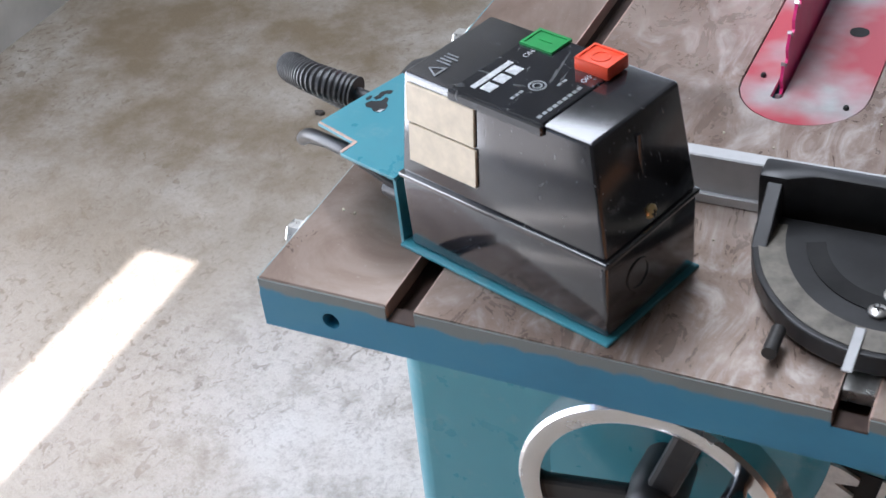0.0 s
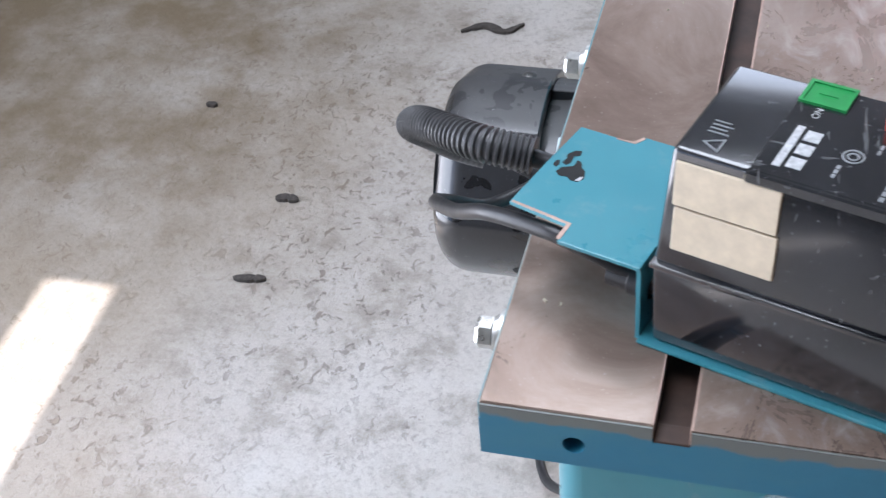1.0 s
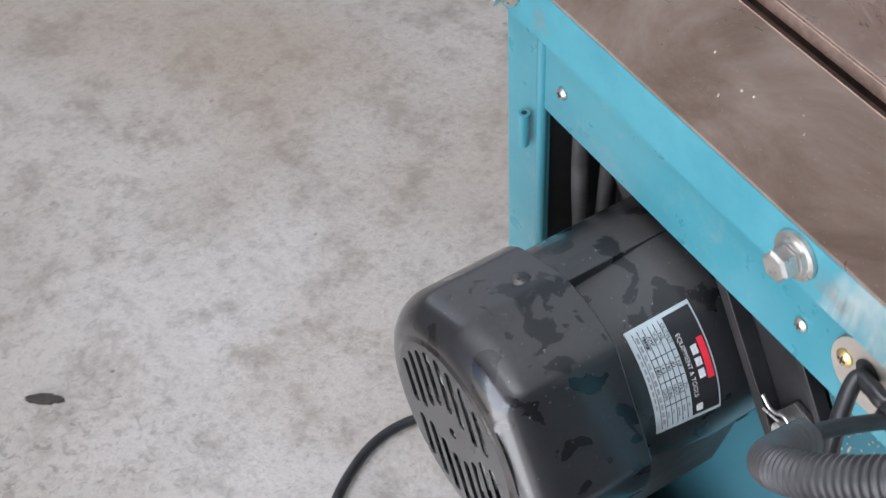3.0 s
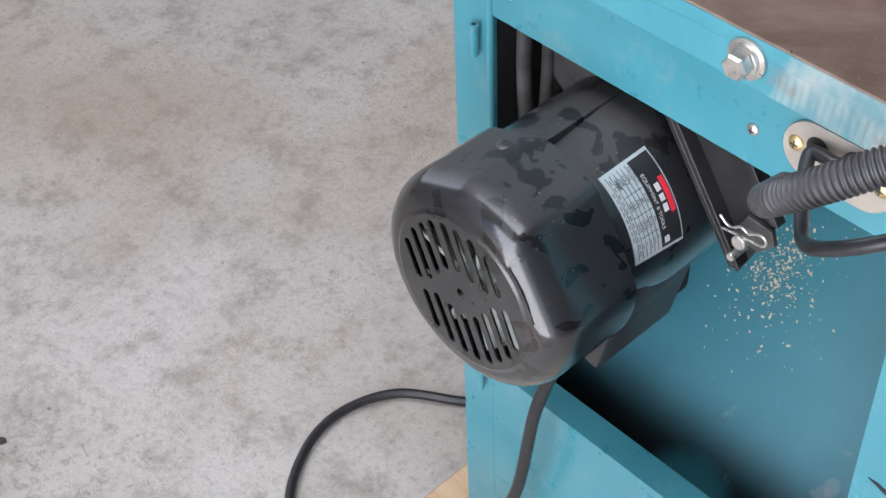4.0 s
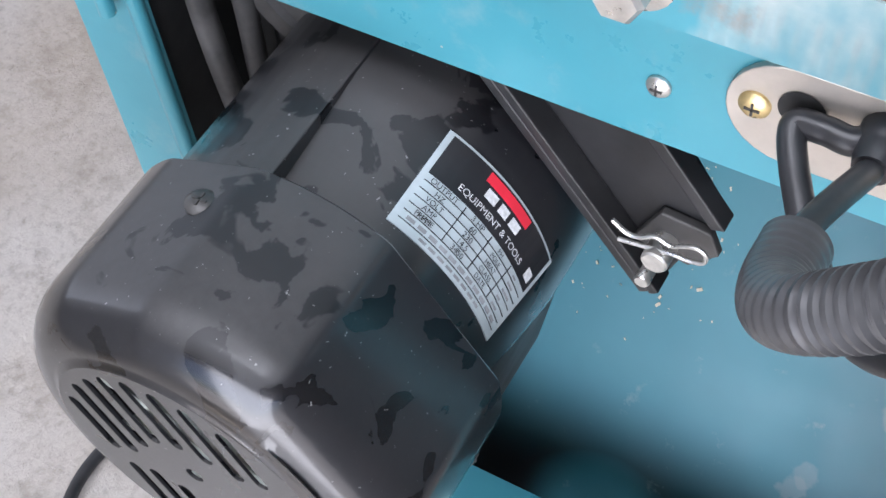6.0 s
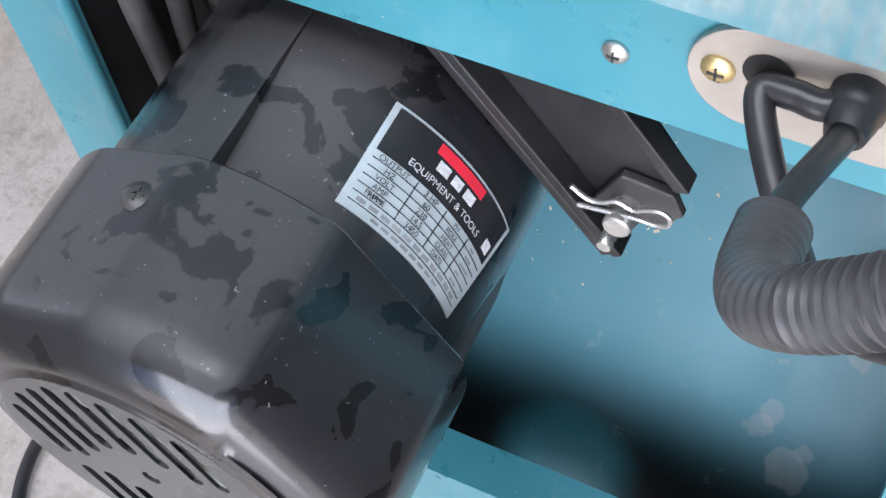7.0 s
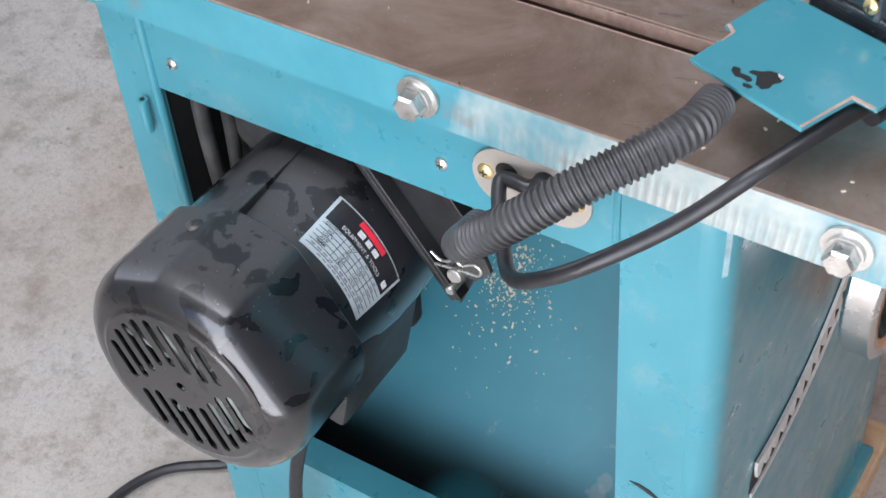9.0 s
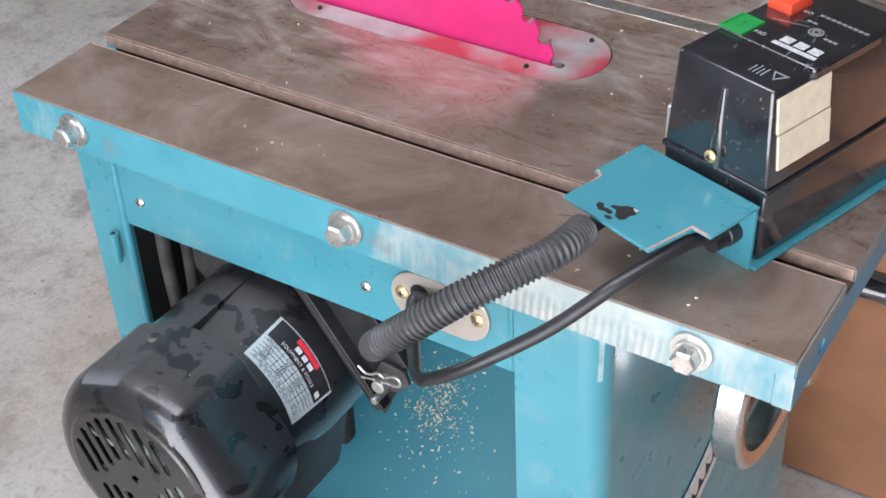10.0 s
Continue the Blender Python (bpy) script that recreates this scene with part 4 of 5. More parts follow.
# cooling fan behind the grille
for k in range(9):
    m = Matrix.Translation((0, MY, MZ)) @ Matrix.Rotation(2 * math.pi * k / 9 + 0.2, 4, "X") @ Matrix.Translation((-0.126, 0.040, 0)) @ Matrix.Rotation(radians(32), 4, "Y")
    part("fan_blade", box(-0.009, 0.009, -0.022, 0.022, -0.0016, 0.0016, 0.0006, 1, m=m), FAN, motor, "pale grey-green fan blade" if k == 0 else "")
part("fan_hub", lathe([(-0.136, 0.016), (-0.134, 0.019), (-0.115, 0.019)], 24, "x", (0, MY, MZ)), FAN, motor, smooth=True)

# curved nameplate
LA0, LA1 = radians(117.2), radians(172.0)
LX0, LX1 = -0.0418, 0.0055


def on_motor(u, v, lift):
    """u along the motor 0..1 from the fan side, v round it 0..1 from the top."""
    a = LA0 + (LA1 - LA0) * v
    x = LX0 + (LX1 - LX0) * u
    rr = barrel(x) + lift
    return Vector((x, MY + rr * math.cos(a), MZ + rr * math.sin(a)))


def patch(u0, u1, v0, v1, lift, mat, name, parent, n=14, label=""):
    bm = bmesh.new()
    k = max(1, int(n * abs(v1 - v0) + 0.99))
    rows = [[bm.verts.new(on_motor(u, v0 + (v1 - v0) * i / k, lift + d)) for u, d in ((u0, -0.0006), (u0, 0), (u1, 0), (u1, -0.0006))] for i in range(k + 1)]
    fs = []
    for a, b in zip(rows, rows[1:]):
        for j in range(3):
            fs.append(bm.faces.new((a[j], a[j + 1], b[j + 1], b[j])))
    fs += [bm.faces.new(rows[0]), bm.faces.new(rows[-1][::-1])]
    bmesh.ops.recalc_face_normals(bm, faces=fs)
    return part(name, bm, mat, parent, label)


nameplate = patch(0, 1, 0, 1, 0.0008, LABELW, "nameplate", motor, label="curved silver nameplate with a black heading")
# heading band, printed rows and table lines (the maker's mark as plain shapes)
patch(0.56, 0.975, 0.035, 0.965, 0.0010, LABELB, "heading", nameplate)
patch(0.86, 0.955, 0.30, 0.66, 0.0012, LABELR, "red_mark", nameplate)
for v0, v1 in ((0.34, 0.42), (0.45, 0.52), (0.55, 0.63)):
    patch(0.74, 0.83, v0, v1, 0.0012, WHITE, "mark", nameplate)
patch(0.62, 0.72, 0.86, 0.93, 0.0012, WHITE, "approval_mark", nameplate)
for u in (0.08, 0.165, 0.245, 0.325, 0.405, 0.485):
    patch(u, u + 0.008, 0.04, 0.96, 0.0010, LABELB, "rule", nameplate)
for v in (0.30, 0.52, 0.74):
    patch(0.165, 0.55, v, v + 0.006, 0.0010, LABELB, "rule", nameplate)


def word(text, u, v, size, mat=None):
    """A word on the nameplate that reads along v, its top towards the cabinet."""
    def bend(p):
        return on_motor(u + p.y / (LX1 - LX0), v + p.x / ((LA1 - LA0) * MR), 0.0013 if mat else 0.0011)
    return lettering(text, size, Matrix.Identity(4), mat or LABELB, "lettering", nameplate, bend)


for k, (a, b) in enumerate((("OUTPUT", "3 HP"), ("HZ", "60"), ("VOLT", "230"), ("AMP", "14.5"), ("RPM", "3450"))):
    u = 0.52 - k * 0.08
    word(a, u, 0.16, 0.0034)
    word(b, u, 0.41, 0.0036)
    word(("PH", "POLE", "HEAT", "CLASS", "DATE")[k], u, 0.63, 0.0031)
    patch(u - 0.010, u + 0.010, 0.80, 0.84 + 0.03 * (k % 3), 0.0010, GREYP, "print_bar", nameplate)
word("EQUIPMENT & TOOLS", 0.640, 0.49, 0.0043, WHITE)
word("1", 0.205, 0.41, 0.0034)
word("PHASE", 0.205, 0.16, 0.0032)
for k in range(11):
    patch(0.105, 0.14, 0.08 + k * 0.078, 0.08 + k * 0.078 + 0.055, 0.0010, GREYP, "print_bar", nameplate)
for k in range(8):
    patch(0.03, 0.055, 0.2 + k * 0.07, 0.2 + k * 0.07 + 0.05, 0.0010, GREYP, "print_bar", nameplate)

# mounting plates behind the motor, pin and clip
PXF = 0.024
plate_poly = [(0.470, 0.790), (0.424, 0.745), (0.344, 0.627), (0.316, 0.698), (0.3395, 0.735), (0.345, 0.790)]
mount = part("motor_plate", prism(plate_poly, PXF + 0.004, PXF + 0.010, "x", 0.001), BLACKMETAL, saw, "black steel motor mounting plate")
# two flanges standing along the plate's edge
d = Vector((0, 0.3405 - 0.415, 0.646 - 0.7485)).normalized()
nrm = Vector((0, d.z, -d.y))
for off, x0, x1 in ((0.0, PXF - 0.0085, PXF + 0.004), (-0.0065, PXF - 0.0070, PXF + 0.004)):
    bm = bmesh.new()
    a, b = Vector((0, 0.4368, 0.7785)) + nrm * off, Vector((0, 0.3390, 0.6440)) + nrm * off
    prism([(a.y, a.z), (b.y, b.z), (b.y + nrm.y * 0.005, b.z + nrm.z * 0.005), (a.y + nrm.y * 0.005, a.z + nrm.z * 0.005)], x0, x1, "x", 0.0008, bm)
    part("flange", bm, BLACKMETAL, mount)
a, b = Vector((0, 0.350, 0.745)), Vector((0, 0.317, 0.700))
part("rib", prism([(a.y, a.z), (b.y, b.z), (b.y - 0.006, b.z + 0.002), (a.y - 0.006, a.z + 0.002)], PXF - 0.006, PXF + 0.004, "x", 0.0008), BLACKMETAL, mount)
part("link_plate", prism([(0.352, 0.668), (0.326, 0.664), (0.3135, 0.678), (0.318, 0.690), (0.340, 0.692)], PXF - 0.001, PXF + 0.0035, "x", 0.0008), GREYM, mount, "dark grey link plate")
part("pivot_pin", lathe([(-0.014, 0.0001), (-0.014, 0.0052), (-0.013, 0.0060), (0.004, 0.0060)], 22, "x", (PXF, 0.3365, 0.675)), STEEL, mount, smooth=True)
clip = [(PXF - 0.010, 0.357, 0.688), (PXF - 0.010, 0.350, 0.683), (PXF - 0.010, 0.344, 0.684), (PXF - 0.010, 0.338, 0.688), (PXF - 0.010, 0.331, 0.686), (PXF - 0.010, 0.326, 0.689), (PXF - 0.010, 0.320, 0.691), (PXF - 0.010, 0.316, 0.688), (PXF - 0.010, 0.317, 0.683), (PXF - 0.010, 0.323, 0.681), (PXF - 0.010, 0.330, 0.681), (PXF - 0.010, 0.342, 0.679), (PXF - 0.010, 0.354, 0.677)]
part("spring_clip", tube(clip, 0.0011, 8, 4), STEEL, mount, "bright wire spring clip", smooth=True)
part("stud", lathe([(-0.013, 0.0030), (-0.012, 0.0036), (0.004, 0.0036)], 14, "x", (PXF, 0.3415, 0.657)), STEEL, mount, smooth=True)
# dark trunnion casting deep behind the motor; the black block only darkens the gap
tr = part("trunnion", lathe([(0.046, 0.001), (0.046, 0.030), (0.049, 0.033), (0.052, 0.033), (0.052, 0.037), (0.048, 0.040), (0.049, 0.052), (0.055, 0.057), (0.140, 0.058)], 40, "x", (0.0, 0.515, 0.722)), DUSTY, saw, "dusty dark trunnion casting behind the motor", smooth=True)
part("gap_backing", box(0.095, 0.115, 0.440, 0.600, 0.48, 0.80, 0.006), DARK, tr)
part("rib", box(0.060, 0.095, 0.535, 0.562, 0.60, 0.70, 0.006), BLACKMETAL, tr)

# ---- sawdust on the chute ----
rng = random.Random(4)
bm = bmesh.new()
for k in range(430):
    if k < 300:
        x, y = rng.gauss(0.226, 0.012), rng.gauss(0.420, 0.017)
    else:
        x, y = rng.gauss(0.215, 0.024), rng.gauss(0.412, 0.030)
    s = min(0.0019, 0.0004 + rng.expovariate(1900))
    z = 0.19 + (x - 0.035) * 0.61 / (CX1 - 0.004 - 0.035) + 0.0010
    m = Matrix.Translation((x, y, z)) @ Matrix.Rotation(-0.927, 4, "Y") @ Matrix.Rotation(rng.uniform(0, 6), 4, "Z") @ Matrix.Rotation(rng.uniform(-0.35, 0.35), 4, "X")
    box(-s, s, -s * rng.uniform(0.25, 0.8), s * 0.5, -0.0003, 0.0003, bm=bm, m=m)
tagged(part("sawdust", bm, CHIP), "pale sawdust flakes on the dust chute", "sawdust", kind="stuff")
bm = bmesh.new()
for k in range(60):
    x, y = rng.uniform(0.01, 0.36), rng.uniform(0.05, 0.66)
    if S1[0] - 0.004 < x < S1[1] + 0.004 or (IX0 - 0.004 < x < IX1 + 0.004 and IY0 < y < IY1):
        continue
    s = rng.uniform(0.0004, 0.0013)
    m = Matrix.Translation((x, y, H + 0.0006)) @ Matrix.Rotation(rng.uniform(0, 6), 4, "Z")
    box(-s, s, -s * 0.5, s * 0.5, -0.0005, 0.0006, bm=bm, m=m)
tagged(part("wood_chips", bm, CHIP), "pale wood chips scattered on the iron top", "wood chips", kind="stuff")

# ---- wooden skid under the cabinet ----
skid = thing("wooden_skid", "pale wooden skid under the saw cabinet", "skid")
for y0, y1 in ((0.10, 0.24), (0.32, 0.44), (0.545, 0.676)):
    part("board", box(-0.075, 0.56, y0, y1, 0.022, 0.050, 0.002, 1), WOOD, skid)
for x0 in (-0.06, 0.45):
    part("bearer", box(x0, x0 + 0.08, 0.10, 0.676, 0.0, 0.022, 0.001, 1), WOOD, skid)

# ---- magnetic switch on its bent bracket, turned on the table ----
SF, SANG = Vector((0.077, 0.0615, H + 0.0002)), -17.5
SM = Matrix.Translation(SF) @ Matrix.Rotation(radians(SANG), 4, "Z")      # local x along the box, y across, z up
switch = thing("motor_switch", "black motor switch box with green and red buttons, teal bracket", "switch")
switch.matrix_world = SM
PZ = 0.0505
# bracket: base, upright with a hole, top plate with two notches and a torn hole
bracket = part("bracket", box(0.0, 0.1705, -0.004, 0.0905, 0.0, 0.0026, 0.0006, 1), TEAL, switch, "bent teal steel bracket with a torn hole")
up = ring_prism([(0.0, 0.0), (0.05, 0.0), (0.101, 0.0), (0.101, 0.025), (0.101, PZ), (0.05, PZ), (0.0, PZ), (0.0, 0.025)],
                [(0.0165 + 0.008 * math.cos(a), 0.026 + 0.008 * math.sin(a)) for a in np.radians([225, 270, 315, 0, 45, 90, 135, 180])], -0.0026, 0.0, "x")
part("upright", up, TEAL, bracket)
top_poly = [(-0.0001, -0.001), (-0.050, -0.001), (-0.0505, 0.013), (-0.090, 0.0165), (-0.0885, 0.060), (-0.0865, 0.097), (-0.050, 0.0965), (-0.0495, 0.104), (-0.0001, 0.104)]
part("top_plate", prism(top_poly, PZ, PZ + 0.0026, "z", 0.0005), TEAL, bracket)
bm = prism([(-0.0795, 0.0520), (-0.0760, 0.0495), (-0.0715, 0.0505), (-0.0680, 0.0485), (-0.0640, 0.0490), (-0.0620, 0.0530), (-0.0640, 0.0590), (-0.0675, 0.0615), (-0.0700, 0.0660), (-0.0730, 0.0665), (-0.0725, 0.0610), (-0.0760, 0.0585), (-0.0785, 0.0570)], PZ + 0.0026, PZ + 0.0029, "z")
prism([(-0.0800, 0.0610), (-0.0770, 0.0600), (-0.0755, 0.0630), (-0.0765, 0.0690), (-0.0735, 0.0715), (-0.0745, 0.0755), (-0.0785, 0.0740), (-0.0810, 0.0690), (-0.0795, 0.0655)], PZ + 0.0026, PZ + 0.0029, "z", 0.0, bm)
prism([(-0.0840, 0.0570), (-0.0815, 0.0560), (-0.0808, 0.0590), (-0.0825, 0.0625), (-0.0842, 0.0610)], PZ + 0.0026, PZ + 0.0029, "z", 0.0, bm)
part("torn_hole", bm, DARK, bracket)
part("bare_fleck", prism([(-0.0660, 0.0490), (-0.0630, 0.0500), (-0.0625, 0.0545), (-0.0645, 0.0530)], PZ + 0.0026, PZ + 0.0030, "z"), WHITE, bracket)
part("bare_edge", prism([(-0.049, 0.0005), (-0.0515, 0.0005), (-0.052, 0.0135), (-0.089, 0.0168), (-0.089, 0.0185), (-0.0495, 0.0152)], PZ + 0.0026, PZ + 0.0029, "z"), BARE, bracket, "bare rusty cut edge")
part("bare_edge", prism([(-0.0485, 0.1035), (-0.052, 0.0968), (-0.062, 0.0960), (-0.062, 0.0950), (-0.0500, 0.0955), (-0.0465, 0.1025)], PZ + 0.0026, PZ + 0.0029, "z"), BARE, bracket)


def taper(lo_r, hi_r, z0, z1, bevel):
    """A case half between two rectangles (x0, x1, y0, y1)."""
    bm = bmesh.new()
    q = []
    for (x0, x1, y0, y1), z in ((lo_r, z0), (hi_r, z1)):
        q.append([bm.verts.new((x, y, z)) for x, y in ((x0, y0), (x1, y0), (x1, y1), (x0, y1))])
    lo, hi = q
    fs = [bm.faces.new(lo[::-1]), bm.faces.new(hi)] + [bm.faces.new((lo[i], lo[(i + 1) % 4], hi[(i + 1) % 4], hi[i])) for i in range(4)]
    bmesh.ops.recalc_face_normals(bm, faces=fs)
    bmesh.ops.bevel(bm, geom=bm.edges[:], offset=bevel, segments=3, affect="EDGES", profile=0.5)
    return bm


case = part("switch_base", taper((0.0065, 0.1680, 0.0005, 0.0900), (0.0060, 0.1685, -0.0002, 0.0905), 0.0028, 0.0585, 0.0030), BLACK, switch, "lower half of the black plastic case", smooth=True)
part("seam_rim", box(0.0048, 0.1697, -0.0014, 0.0917, 0.0565, 0.0605, 0.0012, 2), BLACK, case, smooth=True)
LZ = 0.1320
lid = part("switch_cover", taper((0.0065, 0.1680, 0.0005, 0.0905), (0.0115, 0.1555, 0.0082, 0.0895), 0.0600, LZ, 0.0028), BLACK, switch, "upper half of the black plastic case", smooth=True)
part("top_panel", box(0.0515, 0.1205, 0.0070, 0.0880, LZ - 0.0006, LZ + 0.0014, 0.0007, 1), BLACK, lid)
part("panel_lip", box(0.0500, 0.1220, 0.0048, 0.0090, LZ - 0.0060, LZ + 0.0010, 0.0010, 1), BLACK, lid)
for x, s in ((0.0085, -1), (0.1640, 1)):
    part("screw_boss", lathe([(0.060, 0.0075), (0.074, 0.0060), (0.120, 0.0020)], 20, "z", (x - s * 0.0020 - (0.004 if s > 0 else 0), 0.046, 0)), BLACK, lid, smooth=True)
    panscrew("case_screw", lid, (x + (-0.0056 if s < 0 else 0.0016), 0.046, 0.0690), 0.0048, "x", s, BRASS)
    e0 = 0.0060 if s < 0 else 0.1685
    part("moulded_ring", lathe([(e0 - s * 0.0002, 0.011), (e0 + s * 0.0008, 0.0108), (e0 + s * 0.0009, 0.0090), (e0 + s * 0.0001, 0.0088)], 24, "x", (0, 0.030, 0.034)), BLACK, case, smooth=True)
# cream plates on the front cheek, leaning with the cover
lean = Matrix.Translation((0, 0.0005, 0.06)) @ Matrix.Rotation(-math.atan2(0.0077, 0.072), 4, "X") @ Matrix.Translation((0, -0.0005, -0.06))
for z0, z1, dx in ((0.1000, 0.1262, 0.0), (0.0728, 0.0990, 0.0012)):
    part("cream_plate", box(0.0145 + dx, 0.0700 + dx, -0.0012, 0.0008, z0, z1, 0.0005, 1, m=lean), CREAM, lid, "blank cream label plate")
# buttons
g = part("green_button", box(0.0535, 0.0760, 0.0705, 0.0880, LZ + 0.0006, LZ + 0.0022, 0.0006, 1), GREENP, lid, "flat green start button")
part("button_frame", ring_prism([(0.0522, 0.0692), (0.0773, 0.0692), (0.0773, 0.0892), (0.0522, 0.0892)], [(0.0542, 0.0712), (0.0753, 0.0712), (0.0753, 0.0872), (0.0542, 0.0872)], LZ + 0.0008, LZ + 0.0030), GREENP, g)
part("stroke_mark", box(0.0600, 0.0695, 0.0785, 0.0797, LZ + 0.0020, LZ + 0.0027), GREENP, g)
rb = part("red_button", box(0.0985, 0.1235, 0.0640, 0.0845, LZ + 0.0008, LZ + 0.0088, 0.0012, 2), REDP, lid, "raised red stop button", smooth=True)
part("button_frame", ring_prism([(0.0988, 0.0643), (0.1232, 0.0643), (0.1232, 0.0842), (0.0988, 0.0842)], [(0.1003, 0.0658), (0.1217, 0.0658), (0.1217, 0.0827), (0.1003, 0.0827)], LZ + 0.0084, LZ + 0.0097), REDP, rb)
part("ring_mark", lathe([(LZ + 0.0087, 0.0062), (LZ + 0.0094, 0.0060), (LZ + 0.0094, 0.0048), (LZ + 0.0087, 0.0046)], 24, "z", (0.111, 0.0742, 0)), REDP, rb)


# printing on the top, which reads from the front edge towards the buttons
def flat_word(text, size, x, y, z, mat):
    return lettering(text, size, Matrix.Translation((x, y, z)) @ Matrix.Rotation(radians(90), 4, "Z"), mat, "lettering", lid)


ZP = LZ + 0.0017


def bar(x0, x1, y0, y1, mat, name="print_bar", z=ZP):
    return part(name, box(x0, x1, y0, y1, z - 0.0004, z), mat, lid)


flat_word("ON", 0.0058, 0.0650, 0.0630, ZP, WHITE)
flat_word("OFF", 0.0050, 0.1120, 0.0590, ZP, WHITE)
bar(0.0600, 0.0640, 0.0150, 0.0500, WHITE, "maker_mark")
for y0 in (0.0165, 0.0280, 0.0395):
    bar(0.0660, 0.0740, y0, y0 + 0.0085, WHITE, "maker_mark")
for r1, r2 in ((0.0056, 0.0044), (0.0032, 0.0020)):
    part("approval_mark", ring_prism(circle(r1, 20, 0.0925, 0.0375), circle(r2, 20, 0.0925, 0.0375), ZP - 0.0004, ZP), GREYP, lid)
for k in range(9):
    bar(0.1135, 0.1160, 0.0110 + k * 0.0045, 0.0143 + k * 0.0045, GREYP)
for k in range(3):
    bar(0.0880, 0.0900, 0.0180 + k * 0.0038, 0.0208 + k * 0.0038, GREYP)
for k in range(2):
    bar(0.1015, 0.1032, 0.0440 + k * 0.0045, 0.0475 + k * 0.0045, GREYP)
part("warning_mark", ring_prism([(0.0330, 0.0130), (0.0330, 0.0250), (0.0225, 0.0190)], [(0.0318, 0.0150), (0.0318, 0.0230), (0.0245, 0.0190)], LZ + 0.0001, LZ + 0.0005), GREYP, lid)
for k in range(4):
    bar(0.0215, 0.0325 - 0.002 * (k % 2), 0.0275 + k * 0.0032, 0.0285 + k * 0.0032, GREYP, z=LZ + 0.0005)

# ---- conduit, cables ----
def sw(x, y, z):
    p = SM @ Vector((x, y, z))
    return (p.x, p.y, p.z)


hose = thing("corrugated_hose", "grey-black corrugated conduit hose with cables inside", "hose")
hose_pts = [(0.000, 0.1530, 0.9090), (-0.0360, 0.1560, 0.9130), (-0.0760, 0.1900, 0.8960), (-0.0965, 0.2230, 0.8700), (-0.0985, 0.2460, 0.8480), (-0.0930, 0.2600, 0.8320), (-0.0790, 0.2660, 0.8210), (-0.0600, 0.2670, 0.8160)]
part("sleeve", tube(hose_pts, 0.0107, 28, 12, 0.0008, 0.0040, plain=0.70), HOSE, hose, smooth=True)
part("cable", tube([sw(-0.003, 0.075, 0.028), sw(-0.03, 0.078, 0.038), (0.014, 0.153, 0.9035), (-0.006, 0.153, 0.909)], 0.0058, 10), RUBBER, hose, smooth=True)
part("cable", tube([(-0.070, 0.2665, 0.818), (-0.052, 0.267, 0.815), (-0.032, 0.264, 0.808), (-0.010, 0.260, 0.799)], 0.0046, 10), RUBBER, hose, smooth=True)

cord = thing("power_cord", "thick black rubber cord from the switch to the cabinet", "cable")
cord_pts = [sw(0.004, 0.0165, 0.026), sw(-0.012, 0.0165, 0.030), (0.0400, 0.0880, 0.9000), (0.0180, 0.0950, 0.9030), (-0.0200, 0.1170, 0.8920), (-0.0500, 0.1500, 0.8620), (-0.0760, 0.1920, 0.8320), (-0.0760, 0.2260, 0.8040), (-0.0600, 0.2480, 0.7840), (-0.0430, 0.2620, 0.7830), (-0.0210, 0.2780, 0.7890), (-0.0010, 0.2885, 0.7960), (0.0000, 0.2790, 0.7985), (-0.0010, 0.2690, 0.7990), (0.0060, 0.2620, 0.7985)]
part("cord", tube(cord_pts, 0.0050, 14), RUBBER, cord, smooth=True)
part("strain_relief", lathe([(0.000, 0.0085), (-0.010, 0.0085), (-0.011, 0.0074), (-0.024, 0.0068)], 18, "x", (0, 0, 0)), RUBBER, cord, smooth=True).matrix_world = SM @ Matrix.Translation((-0.0026, 0.0165, 0.026))

lead = thing("motor_lead", "black rubber mains lead looped on the concrete floor", "cable")
lead_pts = [(0.03, 0.46, 0.54), (-0.018, 0.470, 0.47), (-0.030, 0.488, 0.39), (-0.030, 0.513, 0.23), (-0.052, 0.560, 0.090), (-0.110, 0.630, 0.014), (-0.134, 0.720, 0.008), (-0.108, 0.800, 0.008), (-0.038, 0.853, 0.008), (0.030, 0.866, 0.008), (0.100, 0.840, 0.008), (0.151, 0.772, 0.008), (0.20, 0.72, 0.008), (0.30, 0.70, 0.008)]
part("lead", tube(lead_pts, 0.0062, 12), RUBBER, lead, smooth=True)
inner = thing("hanging_cable", "black cable hanging inside the cabinet hatch", "cable")
part("cable", tube([(0.038, 0.578, 0.80), (0.034, 0.576, 0.70), (0.038, 0.572, 0.60), (0.049, 0.580, 0.50), (0.06, 0.585, 0.40)], 0.0066, 10), DUSTY, inner, smooth=True)
part("cable", tube([(0.050, 0.566, 0.80), (0.048, 0.562, 0.70), (0.050, 0.566, 0.62), (0.058, 0.574, 0.52), (0.07, 0.580, 0.40)], 0.0058, 10), DUSTY, inner, smooth=True)

# ---- mitre gauge with its grey face bar ----
gauge = thing("mitre_gauge", "black protractor mitre gauge with a grey bar face", "mitre gauge")
GX = 0.384
part("slide_bar", box(S2[0] + 0.0006, S2[1] - 0.0006, 0.018, 0.42, H - SD, H - 0.0003, 0.0005, 1), STEEL, gauge)
half = [(GX + 0.092 * math.cos(a), 0.142 + 0.112 * math.sin(a)) for a in np.linspace(math.pi, 2 * math.pi, 30)]
head = part("protractor", prism(half, H + 0.003, H + 0.017, "z", 0.0015), BLACKMETAL, gauge, "black semicircular protractor head")
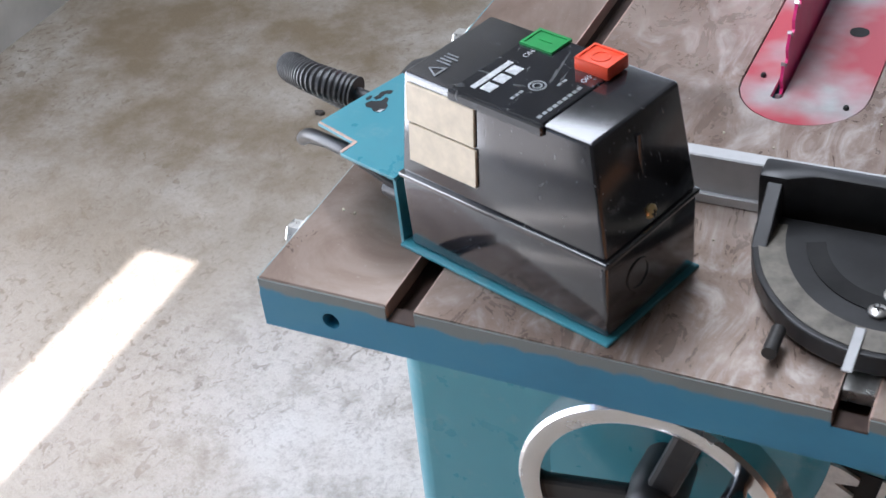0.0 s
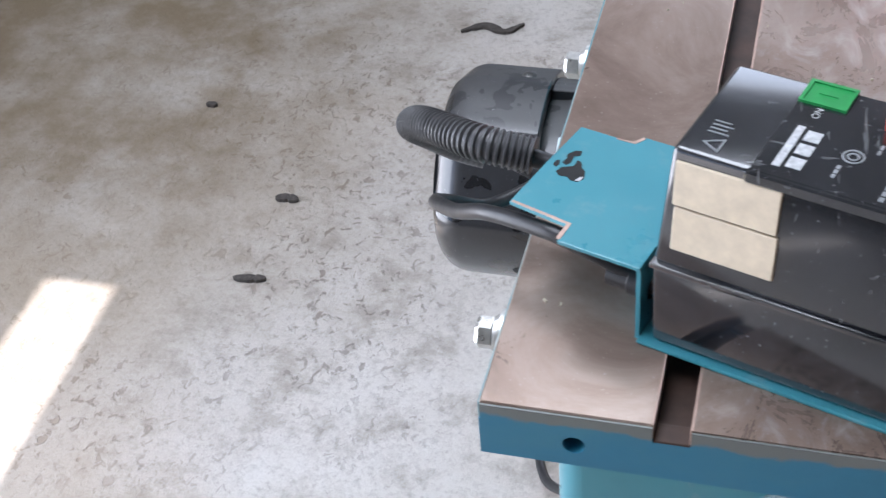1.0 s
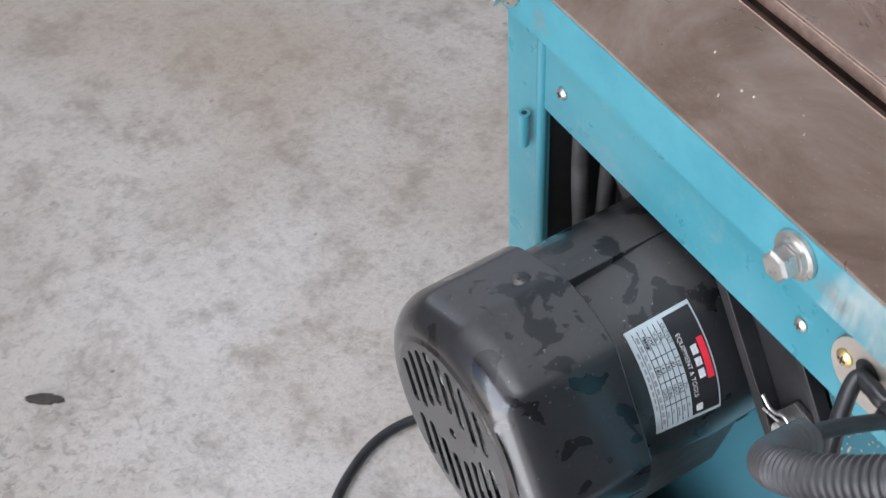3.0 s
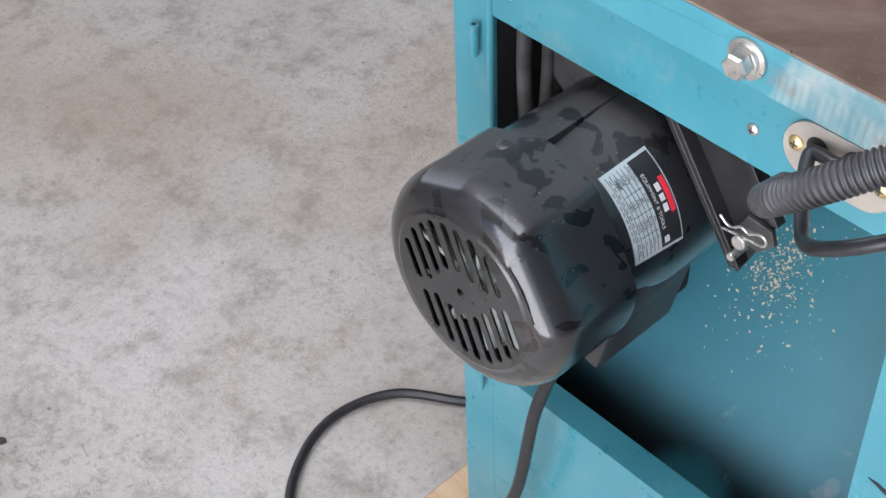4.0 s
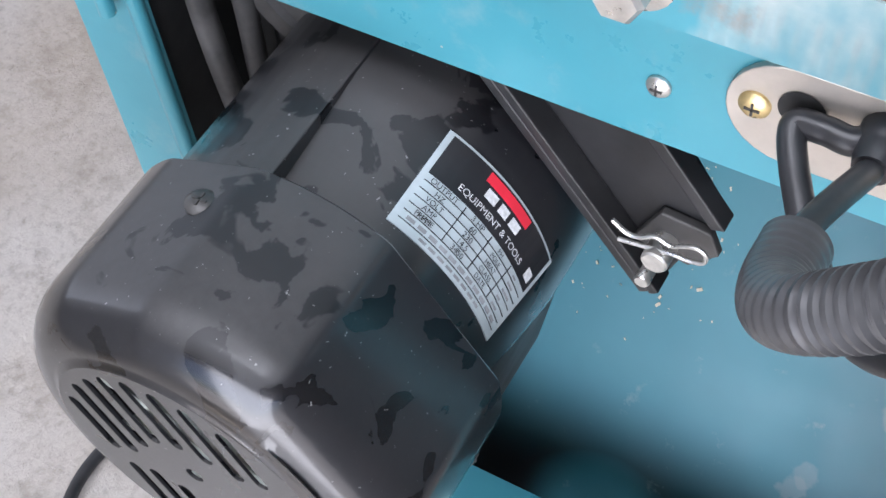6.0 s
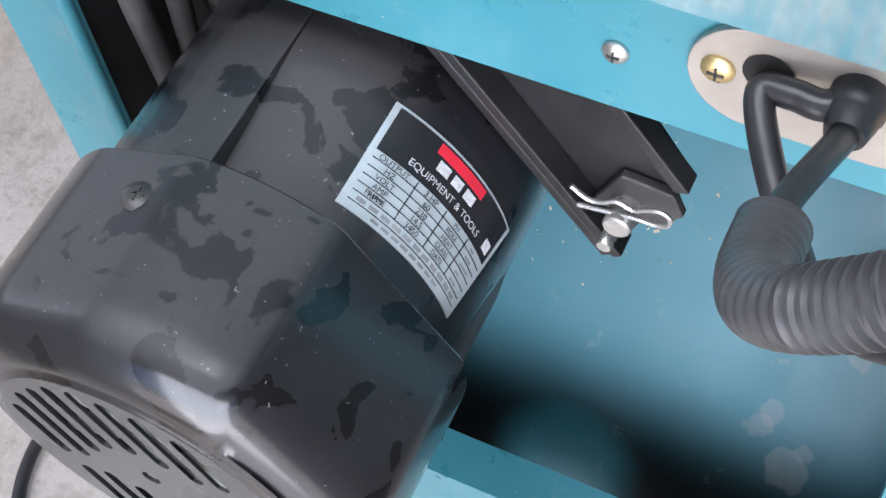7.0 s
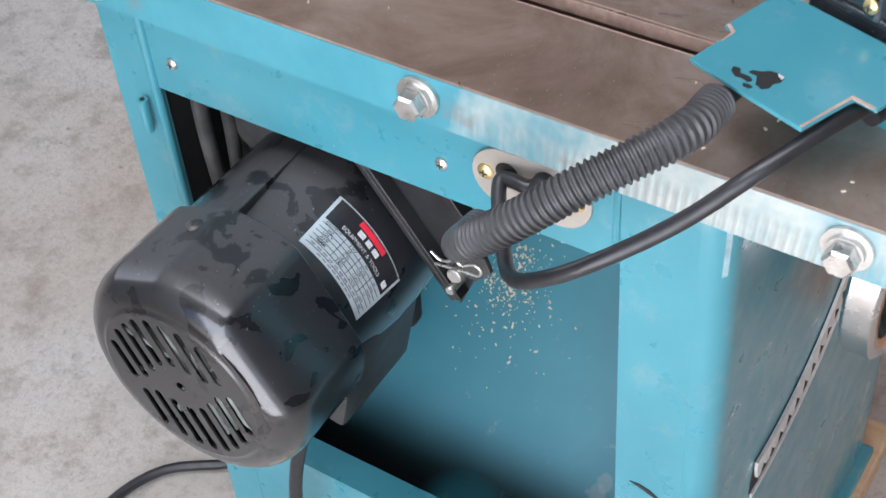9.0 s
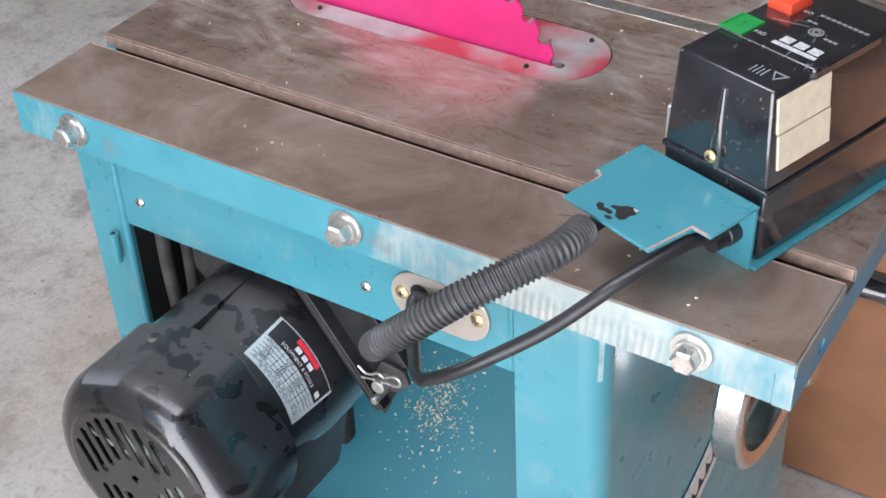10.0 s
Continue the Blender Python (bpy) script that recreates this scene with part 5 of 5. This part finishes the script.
arc_o = [(GX + 0.088 * math.cos(a), 0.142 + 0.108 * math.sin(a)) for a in np.linspace(math.pi * 1.03, math.pi * 1.97, 30)]
arc_i = [(GX + 0.072 * math.cos(a), 0.142 + 0.090 * math.sin(a)) for a in np.linspace(math.pi * 1.97, math.pi * 1.03, 30)]
part("scale_band", prism(arc_o + arc_i, H + 0.017, H + 0.0176, "z"), BAND, head, "worn beige degree scale")
arc_o = [(GX + 0.060 * math.cos(a), 0.142 + 0.074 * math.sin(a)) for a in np.linspace(math.pi * 1.1, math.pi * 1.9, 26)]
arc_i = [(GX + 0.048 * math.cos(a), 0.142 + 0.060 * math.sin(a)) for a in np.linspace(math.pi * 1.9, math.pi * 1.1, 26)]
part("curved_groove", prism(arc_o + arc_i, H + 0.0172, H + 0.0178, "z"), DARK, head)
part("upstand", prism([(0.290, 0.142), (0.308, 0.142), (0.325, 0.150), (0.480, 0.150), (0.480, 0.163), (0.290, 0.163)], H + 0.003, H + 0.046, "z", 0.003), BLACKMETAL, head, smooth=True)
part("brace", prism([(0.105, H + 0.016), (0.146, H + 0.016), (0.146, H + 0.044)], 0.296, 0.306, "x", 0.001), BLACKMETAL, head)
panscrew("lock_screw", head, (0.388, 0.085, H + 0.0176), 0.0075, "z", 1, STEEL)
panscrew("lock_screw", head, (0.381, 0.068, H + 0.0176), 0.0060, "z", 1, STEEL)
part("stop_screw", lathe([(-0.006, 0.0045), (0.016, 0.0045)], 14, "y", (0.330, 0.028, H + 0.010)), GREYM, head, smooth=True)
part("pointer", box(0.372, 0.378, 0.012, 0.050, H + 0.0178, H + 0.0192, 0.0004, 1), ALU, head)
part("face_bar", box(0.190, 0.600, 0.166, 0.178, H + 0.0006, H + 0.036, 0.001, 1), ALU, gauge, "grey aluminium bar screwed to the gauge")
part("bar_foot", box(0.190, 0.600, 0.1625, 0.1660, H + 0.0006, H + 0.008, 0.0006, 1), ALU, gauge)

# ---- brown board chest standing beyond the saw ----
chest = thing("brown_chest", "plain reddish-brown board chest standing on the concrete", "chest")
part("side_panel", box(0.760, 0.778, -1.30, 0.42, 0.0, 0.66, 0.002), BROWN, chest)
part("end_panel", box(0.778, 1.30, 0.402, 0.42, 0.0, 0.66, 0.002), BROWN, chest)
part("end_panel", box(0.778, 1.30, -1.30, -1.282, 0.0, 0.66, 0.002), BROWN, chest)
part("lid_board", box(0.752, 1.31, -1.31, 0.43, 0.66, 0.678, 0.002), BROWN, chest)
part("black_band", box(0.7540, 0.7598, -1.30, 0.42, 0.354, 0.376, 0.002), BLACKMETAL, chest, "black band across the board side")
part("metal_trim", box(0.7500, 0.7598, -1.30, 0.42, 0.334, 0.3535, 0.004), CHROME, chest, "polished metal trim strip")

# ---- scraps on the floor ----
def scrap(pts, r, label):
    """A flat jagged splinter along a few points."""
    rs = random.Random(int(abs(pts[0][0]) * 1000))
    line = smooth_path(pts, 5)
    left, right = [], []
    for k, p in enumerate(line):
        f = k / (len(line) - 1)
        w = r * (0.25 + 0.9 * math.sin(math.pi * min(1, max(0, f))) ** 0.7) * rs.uniform(0.6, 1.2)
        t = (line[min(k + 1, len(line) - 1)] - line[max(k - 1, 0)]).normalized()
        n2 = Vector((-t.y, t.x))
        left.append((p.x + n2.x * w, p.y + n2.y * w))
        right.append((p.x - n2.x * w, p.y - n2.y * w))
    ob = part("bark_scrap", prism(left + right[::-1], -0.002, 0.0045, "z"), CHAR)
    return tagged(ob, label, "debris", group="scraps on the floor")


scrap([(-0.650, 1.122, 0.006), (-0.632, 1.126, 0.010), (-0.612, 1.124, 0.006)], 0.0075, "small dark bark scrap on the concrete")
scrap([(-0.650, 0.930, 0.006), (-0.622, 0.934, 0.010), (-0.600, 0.937, 0.006)], 0.0060, "small dark splinter on the concrete")
scrap([(-0.470, 1.640, 0.006), (-0.430, 1.665, 0.010), (-0.390, 1.650, 0.010), (-0.360, 1.680, 0.006)], 0.0070, "crooked dark twig on the concrete")
scrap([(-0.335, 1.155, 0.005), (-0.312, 1.140, 0.008), (-0.296, 1.128, 0.005)], 0.0055, "small dark splinter on the concrete")
scrap([(-0.86, 1.35, 0.005), (-0.84, 1.352, 0.007)], 0.006, "tiny dark crumb on the concrete")
